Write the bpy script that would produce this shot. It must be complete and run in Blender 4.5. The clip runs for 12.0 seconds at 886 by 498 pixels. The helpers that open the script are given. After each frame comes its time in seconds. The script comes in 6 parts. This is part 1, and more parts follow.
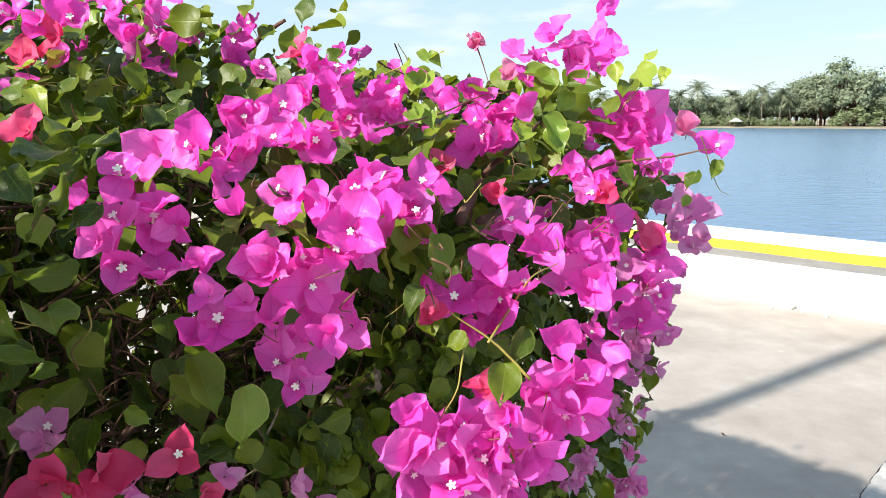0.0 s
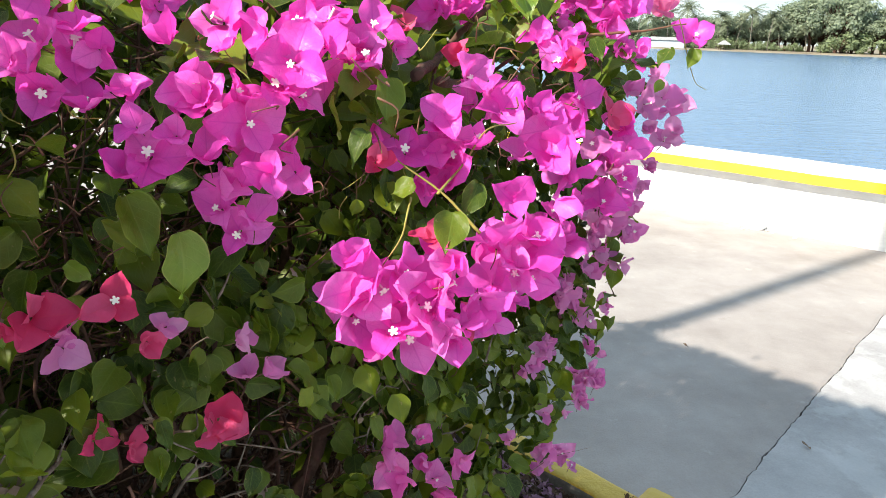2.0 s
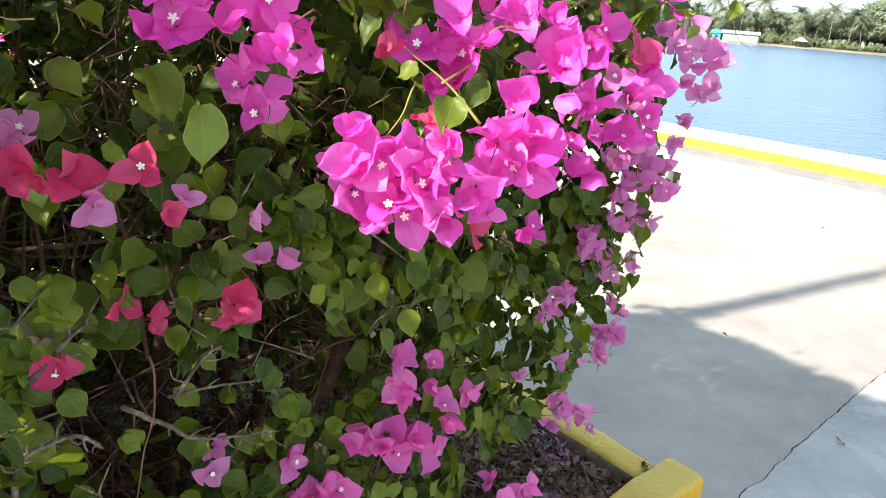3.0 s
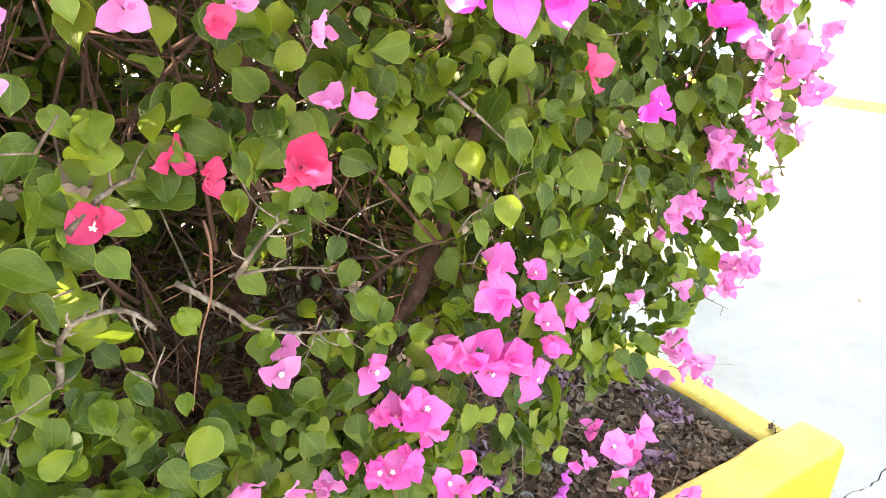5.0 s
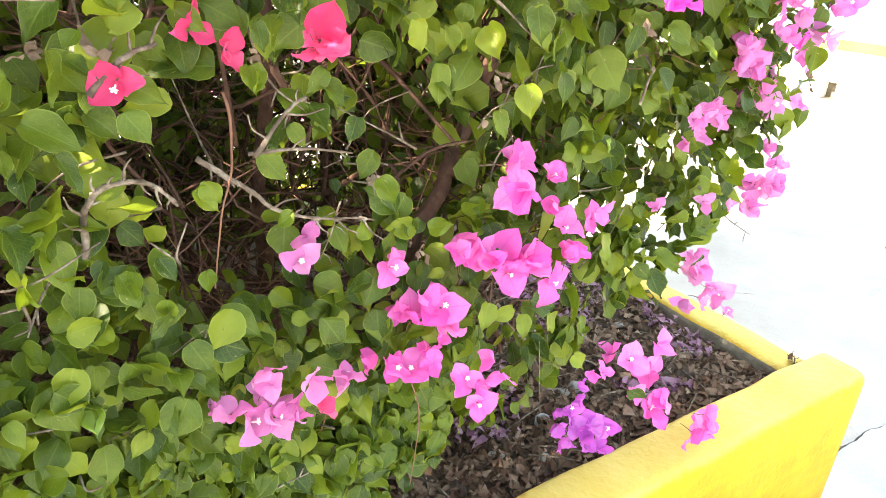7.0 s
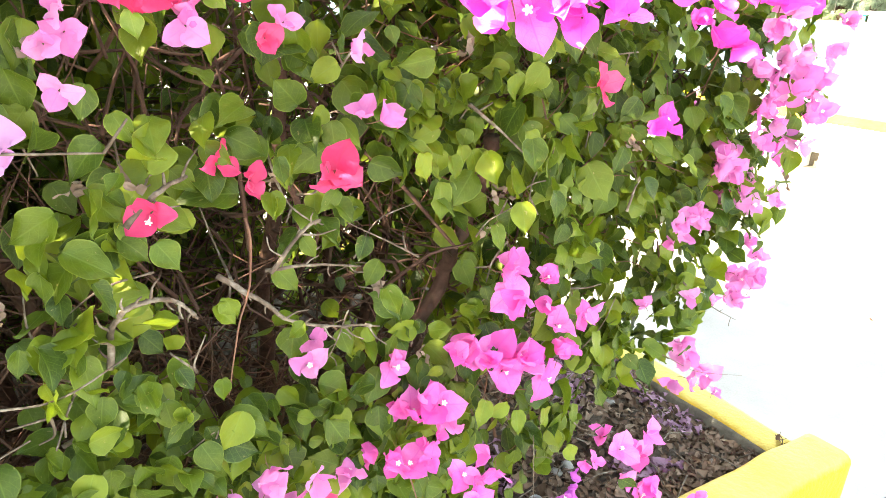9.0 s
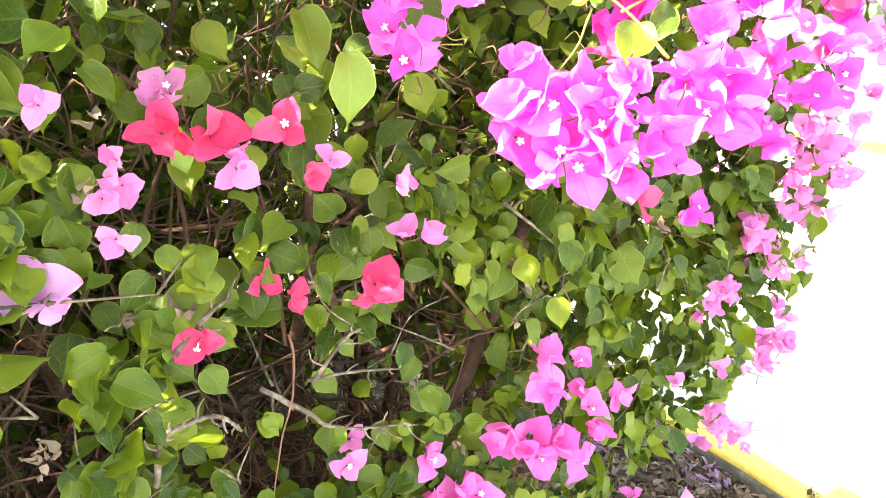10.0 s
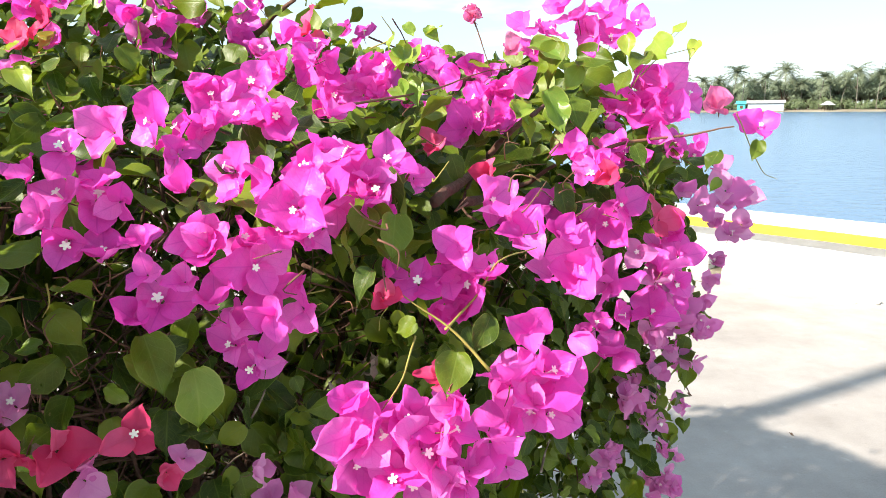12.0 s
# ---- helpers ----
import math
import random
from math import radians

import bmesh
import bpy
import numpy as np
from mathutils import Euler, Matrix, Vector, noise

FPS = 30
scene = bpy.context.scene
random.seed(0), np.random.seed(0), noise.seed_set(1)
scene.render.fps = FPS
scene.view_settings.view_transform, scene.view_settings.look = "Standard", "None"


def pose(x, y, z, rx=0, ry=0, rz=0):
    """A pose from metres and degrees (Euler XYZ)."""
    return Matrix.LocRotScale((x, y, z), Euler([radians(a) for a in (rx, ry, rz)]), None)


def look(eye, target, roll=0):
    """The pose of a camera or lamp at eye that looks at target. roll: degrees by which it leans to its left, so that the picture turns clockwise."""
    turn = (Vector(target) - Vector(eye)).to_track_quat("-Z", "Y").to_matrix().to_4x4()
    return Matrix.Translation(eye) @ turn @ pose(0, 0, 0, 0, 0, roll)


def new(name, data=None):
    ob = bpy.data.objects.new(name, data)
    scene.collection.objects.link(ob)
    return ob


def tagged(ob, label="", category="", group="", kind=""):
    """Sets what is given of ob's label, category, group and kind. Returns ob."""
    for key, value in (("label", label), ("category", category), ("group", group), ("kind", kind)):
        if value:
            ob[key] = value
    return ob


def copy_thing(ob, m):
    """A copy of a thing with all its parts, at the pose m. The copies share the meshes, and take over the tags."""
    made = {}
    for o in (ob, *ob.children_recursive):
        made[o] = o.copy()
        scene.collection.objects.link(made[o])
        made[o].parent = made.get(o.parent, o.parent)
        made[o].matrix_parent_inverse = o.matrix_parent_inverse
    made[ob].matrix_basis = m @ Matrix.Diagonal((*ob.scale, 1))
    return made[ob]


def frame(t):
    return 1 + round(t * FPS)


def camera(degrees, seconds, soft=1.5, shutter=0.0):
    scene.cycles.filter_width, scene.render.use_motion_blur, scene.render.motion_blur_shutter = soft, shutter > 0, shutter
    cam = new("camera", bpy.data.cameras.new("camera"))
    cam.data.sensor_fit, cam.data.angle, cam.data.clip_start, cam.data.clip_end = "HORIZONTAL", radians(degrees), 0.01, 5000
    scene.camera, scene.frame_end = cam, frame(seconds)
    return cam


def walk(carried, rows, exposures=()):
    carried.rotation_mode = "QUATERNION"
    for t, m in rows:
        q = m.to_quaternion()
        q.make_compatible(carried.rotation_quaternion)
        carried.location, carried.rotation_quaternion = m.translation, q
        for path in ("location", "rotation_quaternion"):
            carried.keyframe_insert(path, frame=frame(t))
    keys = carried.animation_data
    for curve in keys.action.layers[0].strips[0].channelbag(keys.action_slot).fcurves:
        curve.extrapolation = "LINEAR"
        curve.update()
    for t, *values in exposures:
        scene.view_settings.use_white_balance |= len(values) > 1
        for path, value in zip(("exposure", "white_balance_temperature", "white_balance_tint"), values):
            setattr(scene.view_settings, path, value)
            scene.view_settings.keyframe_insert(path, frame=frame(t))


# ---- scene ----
cam = camera(67.4, 12.0, soft=0.85)
METRES, EYE, TILT, LEAN, TURN = 1.0, 1.53, -11.0, 0.0, 0.0
ROWS = [
    (0.0, 0.0, 0.0, 0.0, 0.0, 0.0, -0.0),
    (0.5, -0.0017, 0.0429, 0.0046, -0.75, -1.08, 0.96),
    (1.0, -0.0285, 0.0871, 0.0065, -5.16, -1.55, 1.96),
    (1.5, -0.0158, 0.0626, -0.0171, -3.2, -3.23, 0.72),
    (2.0, 0.0229, 0.0166, -0.0508, -1.71, -7.02, -1.62),
    (2.5, 0.0491, -0.0199, -0.0764, 0.89, -7.41, -2.68),
    (3.0, 0.0656, -0.0183, -0.1174, 2.99, -8.72, -5.05),
    (3.5, 0.0626, -0.0015, -0.161, 5.49, -11.11, -6.17),
    (5.5, 0.0613, 0.1135, -0.2628, 12.05, -11.31, -3.96),
    (6.0, 0.0609, 0.1239, -0.2868, 12.56, -12.0, -4.29),
    (6.5, 0.0676, 0.1034, -0.3067, 13.09, -15.2, -4.45),
    (8.5, 0.0731, 0.0429, -0.2855, 12.46, -11.45, -3.32),
    (9.0, 0.0641, 0.0405, -0.2468, 12.45, -10.14, -5.0),
    (9.5, 0.0442, 0.0385, -0.2089, 13.4, -9.07, -5.14),
    (10.0, 0.0286, 0.0405, -0.1658, 13.1, -8.36, -3.79),
    (10.5, 0.0082, 0.0358, -0.1066, 10.1, -6.5, -2.99),
    (11.0, 0.0146, 0.0103, -0.0523, 6.63, -3.18, -0.36),
    (11.5, 0.0479, -0.018, -0.0226, 4.09, -1.18, -1.01),
    (12.0, 0.0813, 0.0327, -0.004, 6.12, -1.11, -0.57),
]
EXPOSURES = [(0.0, 1.02, 6800, 10), (1.0, 1.1, 6800, 10), (1.5, 1.06, 6800, 10), (2.5, 1.3, 6800, 11), (3.0, 1.5, 6900, 11), (3.5, 1.92, 7000, 11), (5.5, 3.27, 7900, 12), (6.5, 3.2, 7900, 12), (8.5, 3.25, 7900, 11), (9.5, 3.35, 7900, 8), (10.0, 3.4, 7900, 7), (10.5, 3.12, 7900, 6), (11.0, 2.3, 7300, 8), (11.5, 1.54, 6900, 10), (12.0, 1.35, 6900, 10)]
walk(cam, [(t, pose(0, 0, EYE, TILT, LEAN, TURN) @ pose(METRES * x, METRES * y, METRES * z, 90 + pitch, roll, yaw)) for t, x, y, z, yaw, pitch, roll in ROWS], EXPOSURES)

# ---- sky and sun ----
SUN_WAY = Vector((0.837, 0.547, 0)).normalized()   # the way the light travels over the ground
SUN_HEIGHT = radians(34.5)
world = bpy.data.worlds.new("sky")
scene.world = world
world.use_nodes = True
wn, wl = world.node_tree.nodes, world.node_tree.links
wn.clear()
w_out = wn.new("ShaderNodeOutputWorld")
w_bg = wn.new("ShaderNodeBackground")
w_sky = wn.new("ShaderNodeTexSky")
w_sky.sky_type, w_sky.sun_disc = "NISHITA", False
w_sky.sun_elevation, w_sky.sun_rotation = SUN_HEIGHT, math.atan2(-SUN_WAY.x, -SUN_WAY.y) % (2 * math.pi)
w_sky.altitude, w_sky.air_density, w_sky.dust_density, w_sky.ozone_density = 0, 1.0, 0.4, 1.2
w_bg.inputs["Strength"].default_value = 0.133
# thin clouds low over the far shore
w_geo = wn.new("ShaderNodeTexCoord")
w_map = wn.new("ShaderNodeMapping")
w_map.inputs["Scale"].default_value = (5, 5, 22)
w_noise = wn.new("ShaderNodeTexNoise")
w_noise.inputs["Scale"].default_value, w_noise.inputs["Detail"].default_value = 1.3, 6
w_ramp = wn.new("ShaderNodeValToRGB")
w_ramp.color_ramp.elements[0].position, w_ramp.color_ramp.elements[1].position = 0.56, 0.75
w_ramp.color_ramp.elements[1].color = (0.38, 0.38, 0.38, 1)
w_mix = wn.new("ShaderNodeMixRGB")
w_mix.inputs[2].default_value = (4.8, 4.8, 4.8, 1)
wl.new(w_geo.outputs["Generated"], w_map.inputs[0])
wl.new(w_map.outputs[0], w_noise.inputs["Vector"])
wl.new(w_noise.outputs["Fac"], w_ramp.inputs[0])
wl.new(w_ramp.outputs[0], w_mix.inputs[0])
w_haze = wn.new("ShaderNodeMixRGB")     # an even, milky tropical sky
w_haze.inputs[0].default_value, w_haze.inputs[2].default_value = 0.8, (2.18, 2.94, 3.58, 1)
wl.new(w_sky.outputs[0], w_haze.inputs[1])
wl.new(w_haze.outputs[0], w_mix.inputs[1])
wl.new(w_mix.outputs[0], w_bg.inputs[0])
wl.new(w_bg.outputs[0], w_out.inputs[0])
sun = new("sun", bpy.data.lights.new("sun", "SUN"))
sun.data.energy, sun.data.angle, sun.data.color = 4.55, radians(1.0), (1.0, 0.95, 0.86)
sun.matrix_world = look((0, 0, 30), Vector((0, 0, 30)) + SUN_WAY * math.cos(SUN_HEIGHT) - Vector((0, 0, math.sin(SUN_HEIGHT))))


# ---- materials ----
def material(name, roughness=0.6, specular=0.4):
    m = bpy.data.materials.new(name)
    m.use_nodes = True
    b = m.node_tree.nodes["Principled BSDF"]
    b.inputs["Roughness"].default_value, b.inputs["Specular IOR Level"].default_value = roughness, specular
    return m, m.node_tree.nodes, m.node_tree.links, b


def ramp(nodes, links, source, stops):
    r = nodes.new("ShaderNodeValToRGB")
    while len(r.color_ramp.elements) < len(stops):
        r.color_ramp.elements.new(0.5)
    for e, (at, col) in zip(r.color_ramp.elements, stops):
        e.position, e.color = at, (*col, 1)
    links.new(source, r.inputs[0])
    return r.outputs[0]


def noise_of(nodes, links, scale, detail=4, where="Object", stretch=None, rough=0.55):
    c = nodes.new("ShaderNodeTexCoord")
    n = nodes.new("ShaderNodeTexNoise")
    n.inputs["Scale"].default_value, n.inputs["Detail"].default_value, n.inputs["Roughness"].default_value = scale, detail, rough
    src = c.outputs[where]
    if stretch:
        k = nodes.new("ShaderNodeMapping")
        k.inputs["Scale"].default_value = stretch
        links.new(src, k.inputs[0])
        src = k.outputs[0]
    links.new(src, n.inputs["Vector"])
    return n.outputs["Fac"]


def math_node(nodes, links, op, a, b):
    n = nodes.new("ShaderNodeMath")
    n.operation = op
    for slot, v in zip(n.inputs, (a, b)):
        if isinstance(v, (int, float)):
            slot.default_value = v
        else:
            links.new(v, slot)
    return n.outputs[0]


def mix_col(nodes, links, fac, a, b, blend="MIX"):
    n = nodes.new("ShaderNodeMixRGB")
    n.blend_type = blend
    for slot, v in zip(n.inputs, (fac, a, b)):
        if isinstance(v, (int, float)):
            slot.default_value = v
        elif isinstance(v, tuple):
            slot.default_value = (*v, 1)
        else:
            links.new(v, slot)
    return n.outputs[0]


def bump(nodes, links, b, height, strength, distance):
    n = nodes.new("ShaderNodeBump")
    n.inputs["Strength"].default_value, n.inputs["Distance"].default_value = strength, distance
    links.new(height, n.inputs["Height"])
    links.new(n.outputs[0], b.inputs["Normal"])
    return n.outputs[0]


def own_random(nodes, links):
    """A number for each loose piece: of its island in a joined mesh, of its object otherwise."""
    g, o = nodes.new("ShaderNodeNewGeometry"), nodes.new("ShaderNodeObjectInfo")
    return math_node(nodes, links, "FRACT", math_node(nodes, links, "ADD", g.outputs["Random Per Island"], o.outputs["Random"]), 0)


def plain(name, stops, scale, roughness=0.8, relief=0.3, deep=0.004, fine=60, specular=0.3, where="Object"):
    """A rough mineral or bark surface: clouds of colour, fine grain, relief."""
    m, n, l, b = material(name, roughness, specular)
    big, small = noise_of(n, l, scale, 6, where), noise_of(n, l, fine, 5, where)
    f = math_node(n, l, "ADD", math_node(n, l, "MULTIPLY", big, 0.7), math_node(n, l, "MULTIPLY", small, 0.3))
    l.new(ramp(n, l, f, stops), b.inputs["Base Color"])
    bump(n, l, b, small, relief, deep)
    return m


def sheet(name, stops, glow, part_through, roughness, vein, rim=None, gloss=0.38, lined=0.26):
    """A thin living sheet, leaf or bract: veins from its own length and breadth, light let through."""
    m, n, l, b = material(name, roughness, gloss)
    rnd = own_random(n, l)
    uv = n.new("ShaderNodeUVMap")
    own = n.new("ShaderNodeCombineXYZ")
    for slot, k in zip(own.inputs, (37.0, 71.0, 13.0)):
        l.new(math_node(n, l, "MULTIPLY", rnd, k), slot)
    spot = n.new("ShaderNodeVectorMath")
    l.new(uv.outputs[0], spot.inputs[0])
    l.new(own.outputs[0], spot.inputs[1])

    def cloud_of(scale, detail):
        t = n.new("ShaderNodeTexNoise")
        t.inputs["Scale"].default_value, t.inputs["Detail"].default_value = scale, detail
        l.new(spot.outputs[0], t.inputs["Vector"])
        return t.outputs["Fac"]

    cloud = cloud_of(2.2, 4)
    f = math_node(n, l, "ADD", math_node(n, l, "MULTIPLY", rnd, 0.68), math_node(n, l, "MULTIPLY", cloud, 0.38))
    col = ramp(n, l, f, stops)
    sep = n.new("ShaderNodeSeparateXYZ")
    l.new(uv.outputs[0], sep.inputs[0])
    across = math_node(n, l, "ABSOLUTE", math_node(n, l, "SUBTRACT", sep.outputs[0], 0.5), 0)
    mid = math_node(n, l, "SUBTRACT", 1.0, math_node(n, l, "MULTIPLY", across, 26))
    mid = math_node(n, l, "MAXIMUM", mid, 0)
    slant = math_node(n, l, "SUBTRACT", sep.outputs[1], math_node(n, l, "MULTIPLY", across, 0.75))
    slant = math_node(n, l, "ADD", slant, math_node(n, l, "MULTIPLY", cloud, 0.16))
    rib = math_node(n, l, "ABSOLUTE", math_node(n, l, "SINE", math_node(n, l, "MULTIPLY", slant, 17), 0), 0)
    rib = math_node(n, l, "MAXIMUM", math_node(n, l, "SUBTRACT", 1.0, math_node(n, l, "MULTIPLY", rib, 4.5)), 0)
    net = n.new("ShaderNodeTexVoronoi")
    net.feature = "DISTANCE_TO_EDGE"
    net.inputs["Scale"].default_value = 8
    l.new(spot.outputs[0], net.inputs["Vector"])
    mesh_line = math_node(n, l, "MAXIMUM", math_node(n, l, "SUBTRACT", 1.0, math_node(n, l, "MULTIPLY", net.outputs["Distance"], 12)), 0)
    lines = math_node(n, l, "MAXIMUM", mid, math_node(n, l, "MULTIPLY", rib, 0.6))
    lines = math_node(n, l, "MAXIMUM", lines, math_node(n, l, "MULTIPLY", mesh_line, 0.32))
    col = mix_col(n, l, math_node(n, l, "MULTIPLY", lines, lined), col, vein)
    if rim:
        fray = math_node(n, l, "ADD", across, math_node(n, l, "MULTIPLY", cloud_of(7, 2), 0.06))
        col = mix_col(n, l, math_node(n, l, "MULTIPLY", ramp(n, l, fray, [(0.488, (0, 0, 0)), (0.520, (1, 1, 1))]), 0.5), col, rim)
        eaten = ramp(n, l, cloud_of(5.5, 3), [(0.70, (0, 0, 0)), (0.735, (1, 1, 1))])
        col = mix_col(n, l, math_node(n, l, "MULTIPLY", eaten, 0.5), col, (0.34, 0.27, 0.12))
    l.new(col, b.inputs["Base Color"])
    height = math_node(n, l, "ADD", math_node(n, l, "MULTIPLY", lines, -0.4), math_node(n, l, "MULTIPLY", cloud_of(6, 4), 1.1))
    nor = bump(n, l, b, height, 0.26 if rim else 0.3, 0.0015)
    t = n.new("ShaderNodeBsdfTranslucent")
    l.new(mix_col(n, l, 1.0, col, glow, "MULTIPLY"), t.inputs["Color"])
    l.new(nor, t.inputs["Normal"])
    mx = n.new("ShaderNodeMixShader")
    mx.inputs[0].default_value = part_through
    l.new(b.outputs[0], mx.inputs[1])
    l.new(t.outputs[0], mx.inputs[2])
    l.new(mx.outputs[0], n["Material Output"].inputs["Surface"])
    return m


LEAF = sheet("bougainvillea leaf", [(0.1, (0.022, 0.043, 0.009)), (0.4, (0.057, 0.094, 0.010)), (0.7, (0.115, 0.160, 0.012)), (0.97, (0.19, 0.23, 0.018))], (1.6, 1.6, 0.9), 0.27, 0.42, (0.16, 0.23, 0.04), (0.22, 0.28, 0.05), 0.28, 0.45)
YOUNG = sheet("young leaf", [(0.1, (0.14, 0.24, 0.03)), (0.6, (0.22, 0.32, 0.04)), (0.95, (0.33, 0.39, 0.05))], (1.35, 1.35, 1.0), 0.36, 0.34, (0.34, 0.42, 0.10), (0.45, 0.46, 0.13), 0.5)
MAGENTA = sheet("magenta bract", [(0.05, (0.78, 0.050, 0.46)), (0.5, (0.87, 0.105, 0.58)), (0.95, (0.91, 0.21, 0.67))], (1.1, 1.1, 1.1), 0.45, 0.40, (0.60, 0.03, 0.44), lined=0.4)
# copy of the magenta for low shaded flowers, paled in its colour
BLUSH = sheet("paler pink bract", [(0.05, (0.78, 0.10, 0.46)), (0.5, (0.86, 0.18, 0.56)), (0.95, (0.90, 0.31, 0.65))], (1.1, 1.1, 1.1), 0.45, 0.40, (0.74, 0.07, 0.52), lined=0.4)
ROSY = sheet("bright pink bract", [(0.05, (0.79, 0.065, 0.50)), (0.5, (0.87, 0.135, 0.62)), (0.95, (0.91, 0.26, 0.71))], (1.1, 1.1, 1.1), 0.45, 0.40, (0.70, 0.05, 0.52), lined=0.4)
# copy of the magenta for shaded flowers, overexposed paleness put into its colour
MAUVE = sheet("paled mauve bract", [(0.05, (0.66, 0.14, 0.45)), (0.5, (0.73, 0.24, 0.54)), (0.95, (0.78, 0.36, 0.62))], (1.1, 1.2, 1.1), 0.5, 0.6, (0.68, 0.16, 0.58))
VIOLET = sheet("purple bract", [(0.05, (0.46, 0.07, 0.46)), (0.5, (0.55, 0.13, 0.55)), (0.95, (0.62, 0.22, 0.60))], (1.1, 1.1, 1.1), 0.5, 0.5, (0.5, 0.1, 0.5))
PALE = sheet("bleached lilac bract", [(0.05, (0.60, 0.18, 0.52)), (0.5, (0.66, 0.28, 0.60)), (0.95, (0.70, 0.36, 0.64))], (1.1, 1.1, 1.1), 0.4, 0.6, (0.72, 0.36, 0.64))
RED = sheet("coral red bract", [(0.05, (0.66, 0.030, 0.13)), (0.5, (0.76, 0.070, 0.22)), (0.95, (0.84, 0.15, 0.33))], (1.1, 1.2, 1.1), 0.48, 0.55, (0.74, 0.07, 0.14))
BUDDING = sheet("young pink bract", [(0.05, (0.78, 0.14, 0.36)), (0.5, (0.82, 0.22, 0.46)), (0.95, (0.84, 0.34, 0.50))], (1.1, 1.1, 1.1), 0.45, 0.55, (0.60, 0.30, 0.22))
DRY = sheet("dry leaf", [(0.05, (0.055, 0.030, 0.020)), (0.45, (0.130, 0.074, 0.046)), (0.8, (0.23, 0.148, 0.10)), (0.98, (0.40, 0.31, 0.24))], (1, 1, 1), 0.1, 0.8, (0.10, 0.06, 0.03))
WILTED = sheet("fallen bract", [(0.05, (0.20, 0.09, 0.15)), (0.5, (0.32, 0.17, 0.25)), (0.95, (0.46, 0.30, 0.37))], (1, 1, 1), 0.25, 0.75, (0.3, 0.08, 0.26))
HUSK = sheet("withered bract", [(0.05, (0.10, 0.065, 0.045)), (0.5, (0.22, 0.155, 0.115)), (0.95, (0.38, 0.29, 0.22))], (1, 1, 1), 0.2, 0.8, (0.3, 0.2, 0.14))
WHITE = plain("white floret", [(0.3, (0.78, 0.74, 0.62)), (0.7, (0.86, 0.85, 0.78))], 90, 0.5, 0.1, 0.001)
BARK = plain("brown bark", [(0.3, (0.045, 0.024, 0.018)), (0.55, (0.105, 0.052, 0.036)), (0.75, (0.19, 0.11, 0.075))], 26, 0.85, 0.9, 0.004, 110)
GREY_BARK = plain("weathered grey bark", [(0.32, (0.05, 0.035, 0.024)), (0.5, (0.13, 0.095, 0.07)), (0.68, (0.34, 0.29, 0.235))], 55, 0.85, 0.9, 0.003, 130)
RED_STEM = plain("reddish stem", [(0.3, (0.10, 0.042, 0.028)), (0.7, (0.21, 0.10, 0.06))], 40, 0.6, 0.4, 0.001, 150)
GREEN_STEM = plain("yellow green stem", [(0.3, (0.22, 0.16, 0.035)), (0.7, (0.36, 0.32, 0.08))], 40, 0.55, 0.3, 0.001, 150)
SOIL = plain("dry garden soil", [(0.3, (0.045, 0.032, 0.024)), (0.5, (0.09, 0.065, 0.05)), (0.75, (0.17, 0.13, 0.105))], 12, 0.95, 1.0, 0.012, 70)
RAW_CONCRETE = plain("stained raw concrete", [(0.3, (0.09, 0.078, 0.055)), (0.52, (0.19, 0.165, 0.125)), (0.72, (0.32, 0.28, 0.21))], 9, 0.9, 0.8, 0.005, 70)
STONE = plain("grey pebble", [(0.3, (0.16, 0.15, 0.14)), (0.7, (0.36, 0.34, 0.31))], 30, 0.8, 0.4, 0.002, 120)
PIPE = plain("dusty grey plastic", [(0.3, (0.24, 0.25, 0.25)), (0.7, (0.42, 0.43, 0.43))], 40, 0.5, 0.2, 0.001, 160)
STEEL = plain("galvanised steel", [(0.3, (0.30, 0.31, 0.32)), (0.7, (0.46, 0.47, 0.48))], 6, 0.45, 0.1, 0.001)


def concrete(name, low, mid, high, patchy=0.0):
    m, n, l, b = material(name, 0.85, 0.25)
    broad = noise_of(n, l, 0.55, 5)
    cloud = noise_of(n, l, 2.6, 8, rough=0.65)
    trowel = noise_of(n, l, 1.0, 6, stretch=(2, 5, 1))
    grain = noise_of(n, l, 120, 4)
    f = math_node(n, l, "ADD", math_node(n, l, "MULTIPLY", broad, 0.35), math_node(n, l, "MULTIPLY", cloud, 0.46))
    f = math_node(n, l, "ADD", f, math_node(n, l, "MULTIPLY", trowel, 0.07))
    f = math_node(n, l, "ADD", f, math_node(n, l, "MULTIPLY", grain, 0.12))
    col = ramp(n, l, f, [(0.36, low), (0.5, mid), (0.64, high)])
    spots = ramp(n, l, noise_of(n, l, 9, 3), [(0.66, (0, 0, 0)), (0.74, (1, 1, 1))])
    col = mix_col(n, l, math_node(n, l, "MULTIPLY", spots, 0.22), col, (0.62, 0.60, 0.56))
    flaked = ramp(n, l, noise_of(n, l, 3.4, 7, rough=0.6), [(0.52, (0, 0, 0)), (0.58, (1, 1, 1))])
    col = mix_col(n, l, math_node(n, l, "MULTIPLY", flaked, patchy), col, (0.60, 0.61, 0.61))
    drips = ramp(n, l, noise_of(n, l, 6.5, 9, rough=0.75, stretch=(1, 1.7, 1)), [(0.60, (0, 0, 0)), (0.70, (1, 1, 1))])
    col = mix_col(n, l, math_node(n, l, "MULTIPLY", drips, 0.30), col, (0.20, 0.165, 0.135))
    l.new(col, b.inputs["Base Color"])
    bump(n, l, b, math_node(n, l, "ADD", grain, math_node(n, l, "MULTIPLY", cloud, 0.6)), 0.4, 0.004)
    return m


